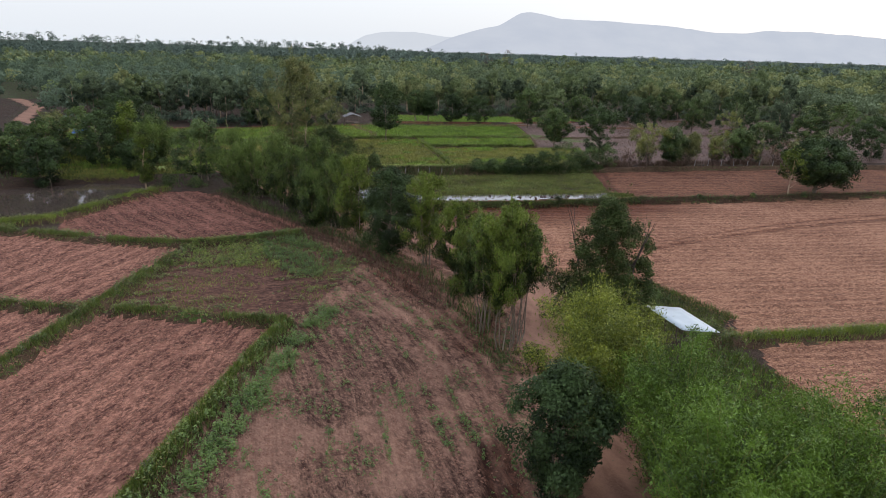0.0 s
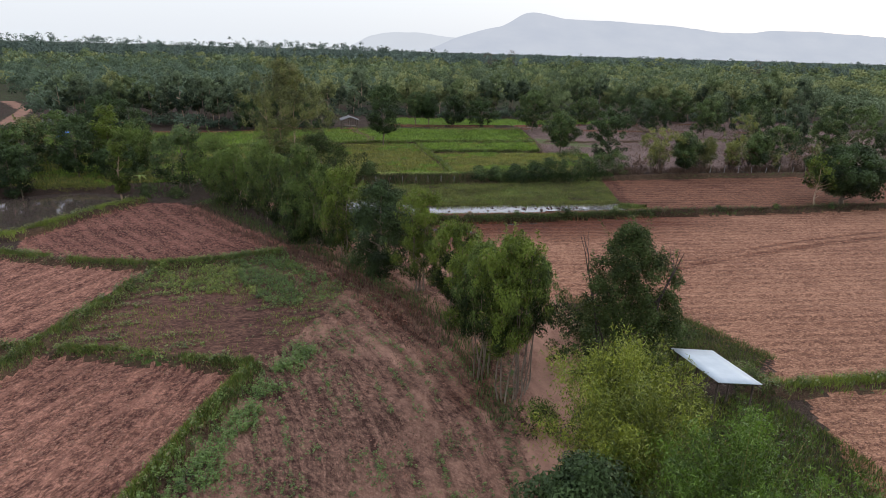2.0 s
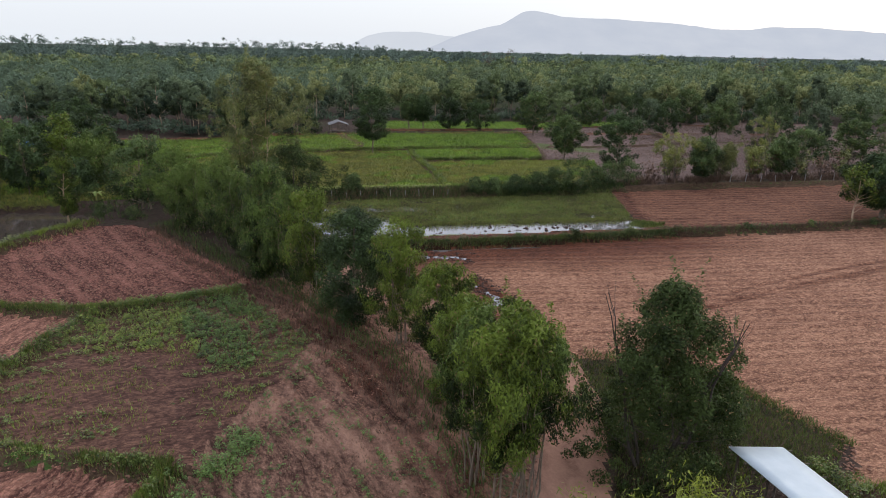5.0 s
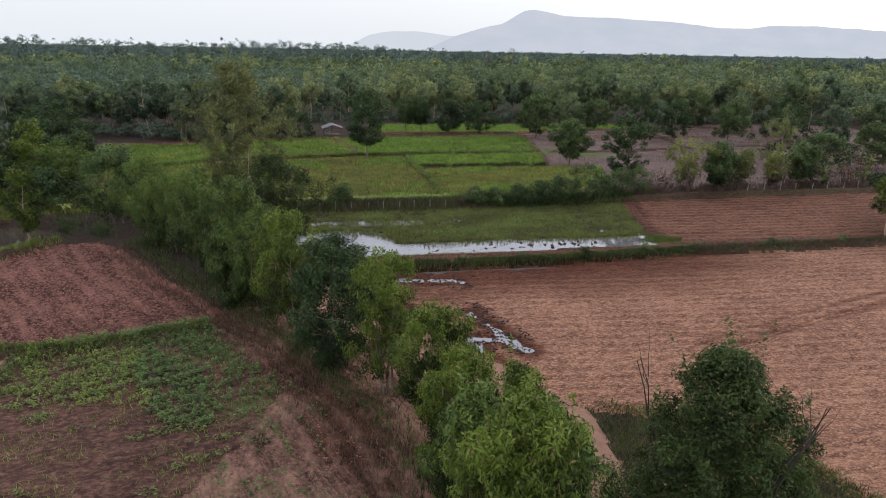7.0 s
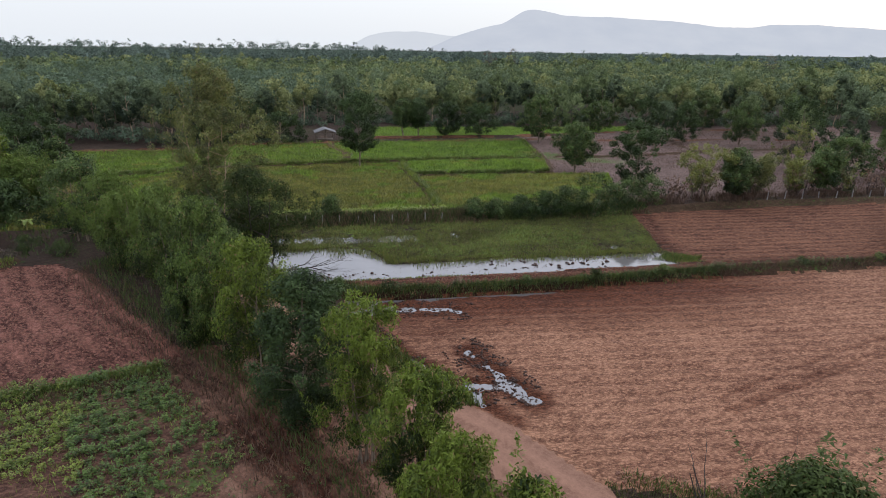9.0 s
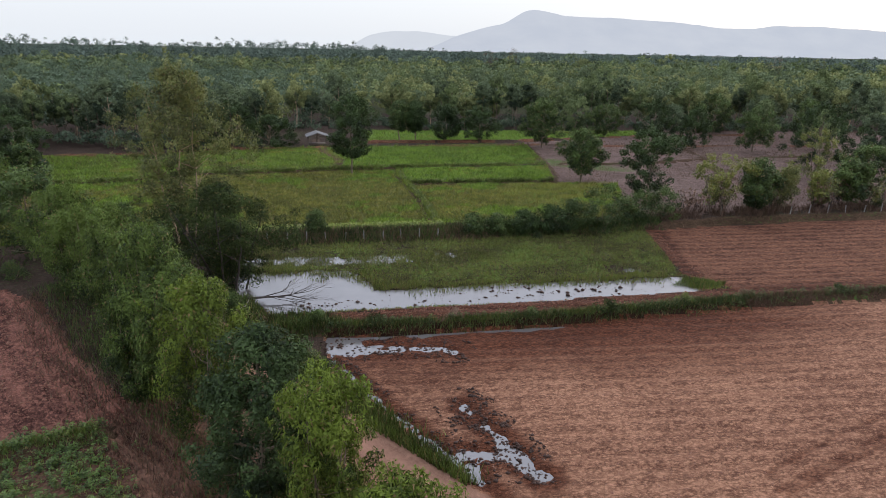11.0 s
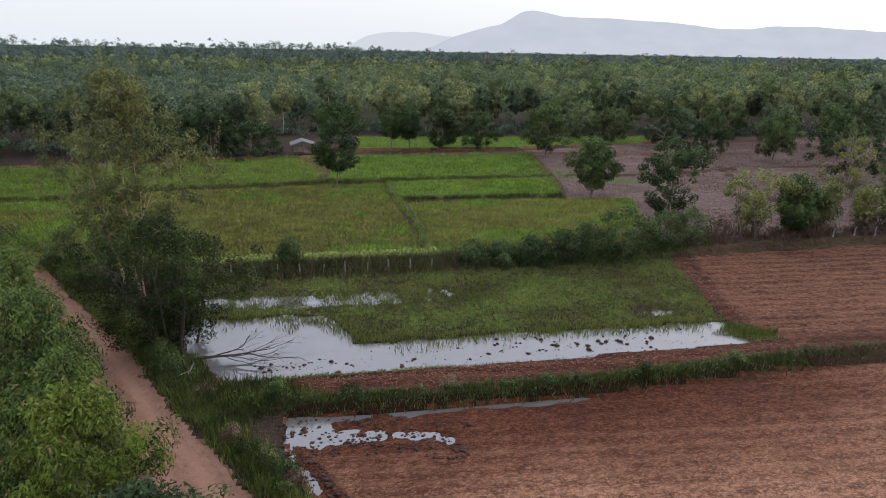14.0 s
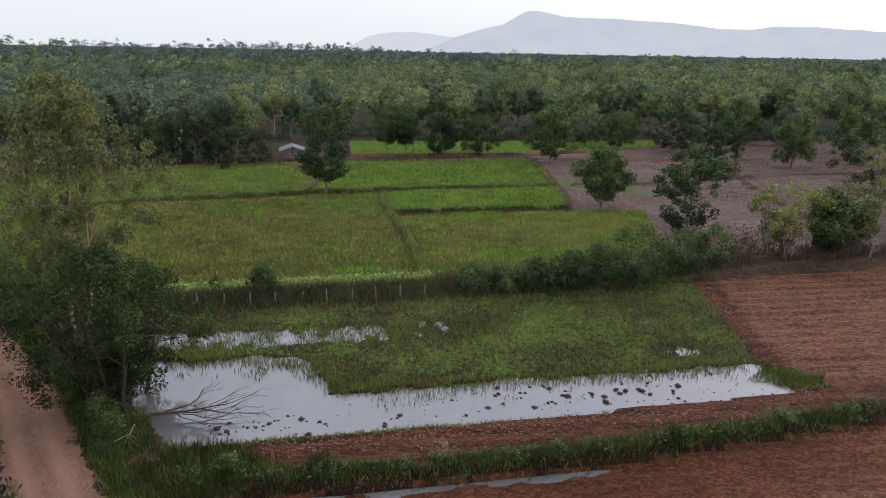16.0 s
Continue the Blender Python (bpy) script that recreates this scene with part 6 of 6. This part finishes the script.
blades("water_grass", x[k], y[k], 0.34, 0.05, M_MARSHB, "sparse grass tufts rising from open water", 0.4, None, "grass", -0.09)
x, y = along([(12.5, 70.9), (20, 71.2), (28, 71.4), (33, 71.4)], 40, 0.35)
k = patchy(x, y, 0.9, 88, 0.42, 0.6)
blades("water_grass", x[k], y[k], 0.3, 0.05, M_MARSHB, "sparse grass tufts rising from open water", 0.4, None, "grass", -0.09)
x, y = scatter([(1, 80.8), (21, 80.2), (21, 77.6), (1, 77.8)], 80)
k = patchy(x, y, 0.8, 86, 0.3, 0.55)
blades("water_grass", x[k], y[k], 0.26, 0.045, M_MARSHB, "sparse grass rising from shallow water", 0.4, None, "grass", -0.09)
x, y = along([(1.5, 76.3), (5, 76.4), (8.6, 75.6), (10.4, 73.2), (12, 72.2), (20, 72.1), (28, 72.1), (34, 72.2)], 110, 0.4)
blades("water_grass", x, y, 0.36, 0.05, M_MARSHB, "marsh grass along the water's edge", 0.5, None, "grass", -0.09)
x, y = scatter([(33.2, 70.4), (35, 71.6), (37.6, 69.9), (36, 69.2)], 260)
blades("grass", x, y, 0.35, 0.06, M_GRASS, "bright green grass patch at the field corner", 0.5)
# rice
for key, per, tall in (("rice_field_1", 56, 0.34), ("rice_field_2", 56, 0.34), ("rice_field_3", 48, 0.36), ("rice_field_4", 36, 0.36), ("rice_field_5", 26, 0.36), ("rice_field_6", 10, 0.4)):
    x, y = scatter([p for p in FIELDS[key][0]], per)
    clear = np.min([line_dist(x, y, BUNDS[q][0]) for q in ("bund_9", "bund_10", "bund_11", "bund_12")], axis=0) > 0.75
    x, y = x[clear], y[clear]
    ripe = fbm(x * 0.16, y * 0.22, 91) + 0.25 * (fbm(x * 0.9, y * 0.9, 92) - 0.5)
    k = ripe > (0.42 if key in ("rice_field_1", "rice_field_2") else 0.68)
    t = 1.2 * (fbm(x * 0.5, y * 0.9, 93) - 0.5)
    blades("rice_plants", x[~k], y[~k], tall, 0.085, M_RICEB, "standing green rice", 0.9, t[~k], "rice")
    if k.sum() > 50:
        blades("rice_plants", x[k], y[k], tall * 0.85, 0.085, M_RIPE, "yellowing patchy rice", 1.3, t[k], "rice")
# bank below the rice
x, y = along([(-4, 83.7), (6, 84.5), (16, 84.9), (24, 85.0), (32, 85.2), (40, 85.9)], 300, 0.5)
blades("grass", x, y, 0.6, 0.07, M_BUSH, "dark shaggy growth on the bank", 0.7, 0.9 * (fbm(x * 0.4, y * 0.4, 95) - 0.5))
x, y = along([(-2, 84.0), (8, 84.5), (16, 84.8), (23, 84.6)], 190, 0.5)
blades("dry_grass", x, y, 0.6, 0.06, M_DRYW, "dry brown stalks on the bank", 0.8)
x, y = along([(-8, 86.3), (2, 86.1), (10, 86.2), (18, 86.5)], 150, 0.35)
rosettes("weeds", x, y, 0.22, 5, M_GRASS_L, "pale green creeper along the bank top", 0.3)
x, y = along([(38, 87.2), (50, 88.2), (62, 88.8), (78, 89.5)], 190, 0.9)
k = patchy(x, y, 0.5, 99, 0.35, 0.6)
blades("dry_scrub", x[k], y[k], 0.75, 0.08, M_DRYW, "dry brown scrub along the field bank", 0.8, np.full(int(k.sum()), -0.6))
x, y = scatter(FIELDS["dry_paddy"][0], 6)
k = patchy(x, y, 0.12, 97, 0.3, 0.55)
blades("stubble", x[k], y[k], 0.2, 0.1, M_DRYW, "dry stubble in the grey paddies", 0.8)
x, y = scatter([(-60, 62), (-17, 78), (-14, 92), (-30, 108), (-70, 118)], 5)
k = (land(x, y) > -0.6) & (line_dist(x, y, ROAD) > 1.7)
blades("grass", x[k], y[k], 0.5, 0.12, M_BUSH, "rough dark grass round the pond", 0.6, np.full(int(k.sum()), -0.2))


def clods(name, x, y, size, mat, label, lift=0.25, floor=-9):
    """Loose lumps of earth, eight-sided and uneven."""
    n = len(x)
    z = np.maximum(land(x, y), floor)
    oct_v = np.array([(1, 0, 0), (0, 1, 0), (-1, 0, 0), (0, -1, 0), (0, 0, 1), (0, 0, -1)], float)
    oct_f = np.array([(0, 1, 4), (1, 2, 4), (2, 3, 4), (3, 0, 4), (1, 0, 5), (2, 1, 5), (3, 2, 5), (0, 3, 5)])
    s = size * np.minimum(rng.lognormal(0, 0.45, n), 1.9)
    a = rng.uniform(0, 6.28, n)
    V = oct_v[None] * rng.uniform(0.6, 1.3, (n, 6, 1)) * s[:, None, None] * np.array([1, 1, 0.6])
    ca, sa = np.cos(a)[:, None], np.sin(a)[:, None]
    V = np.stack([V[..., 0] * ca - V[..., 1] * sa, V[..., 0] * sa + V[..., 1] * ca, V[..., 2]], -1)
    V += np.stack([x, y, z + lift * s * 0.6], 1)[:, None]
    F = (oct_f[None] + 6 * np.arange(n)[:, None, None]).reshape(-1, 3)
    return tagged(new(name, mesh_np(name, V.reshape(-1, 3), F, mat)), label, "soil", "", "stuff")


for key, per, size in (("ploughed_field_1", 30, 0.05), ("ploughed_field_2", 9, 0.055), ("ploughed_field_4", 13, 0.055)):
    x, y = scatter(FIELDS[key][0], per)
    k = (x > -32) & patchy(x, y, 0.6, 101, 0.2, 0.6)
    clods("clods", x[k], y[k], size, M_CLOD, "loose clods of ploughed pink-brown soil")
x, y = scatter([(8, 64.5), (10, 57), (15, 49), (24, 41), (27, 33), (50, 32), (60, 66), (37, 66), (20, 64.8)], 8)
k = patchy(x, y, 0.35, 103, 0.25, 0.65) & (land(x, y) > -0.05) & (y < 57)
clods("clods", x[k], y[k], 0.036, M_CLOD, "loose clods of harrowed pink-brown soil")
x, y = scatter(STRIP, 34)
v = line_dist(x, y, RUT_LINE) + 0.8 * (fbm(x * 0.2, y * 0.2, 113) - 0.5)
k = (np.sin(v * 2 * math.pi / 0.8) > -0.1) & patchy(x, y, 0.5, 114, 0.4, 0.62)
clods("clods", x[k], y[k], 0.045, M_CLOD, "loose crumbled earth between the wheel ruts")
x, y = scatter([(26, 29), (24, 22), (50, 22), (50, 30)], 12)
clods("clods", x, y, 0.045, M_CLOD, "loose clods of harrowed pink-brown soil")
x, y = scatter([(6.8, 64.6), (7.2, 60.5), (9.6, 57), (13, 50), (17, 49.4), (17.5, 56), (15, 60), (22, 64.6)], 60)
k = (line_dist(x, y, PUDDLE_A) < 1.6) | (line_dist(x, y, PUDDLE_B) < 1.5) | (line_dist(x, y, CHANNEL) < 0.9) | (line_dist(x, y, PUDDLE_C) < 1.4)
k &= rng.uniform(0, 1, len(x)) < 0.8
k &= patchy(x, y, 1.6, 105, 0.42, 0.6)
clods("wet_clods", x[k], y[k], 0.065, M_CLODW, "dark wet clods round the puddles", 0.5, -0.12)
x, y = along([(7, 69.2), (16, 69.7), (25, 69.9), (34.5, 70.2)], 60, 0.75)
k = patchy(x, y, 1.3, 107, 0.42, 0.62)
clods("wet_clods", x[k], y[k], 0.048, M_CLODW, "dark wet clods at the water's edge", 0.4, -0.1)
x, y = along([(5, 69.0), (10, 69.5), (20, 70.2), (30, 70.6), (35, 70.4)], 9, 0.6)
k = patchy(x, y, 0.7, 96, 0.35, 0.6)
clods("wet_clods", x[k], y[k], 0.11, M_CLODW, "dark mud lumps standing out of the shallow water", 0.5, -0.08)
x, y = along([(7.4, 67.6), (16, 67.7), (25, 67.7), (35, 67.9), (37.5, 72), (37.4, 79), (38.4, 84)], 60, 0.5)
clods("clods", x, y, 0.05, M_CLODR, "red-brown clods along the turned edge")
x, y = along([(18.1, 43.9), (24.3, 41.2), (27.2, 33.8), (25, 30.8)], 30, 0.28)
clods("clods", x, y, 0.06, M_CLOD, "loose clods along the field edge")
x, y = along([(18.3, 43.7), (24.5, 40.7), (27.4, 33.4)], 90, 0.25)
blades("grass", x, y, 0.3, 0.05, M_GRASS, "grass along the field edge", 0.8)
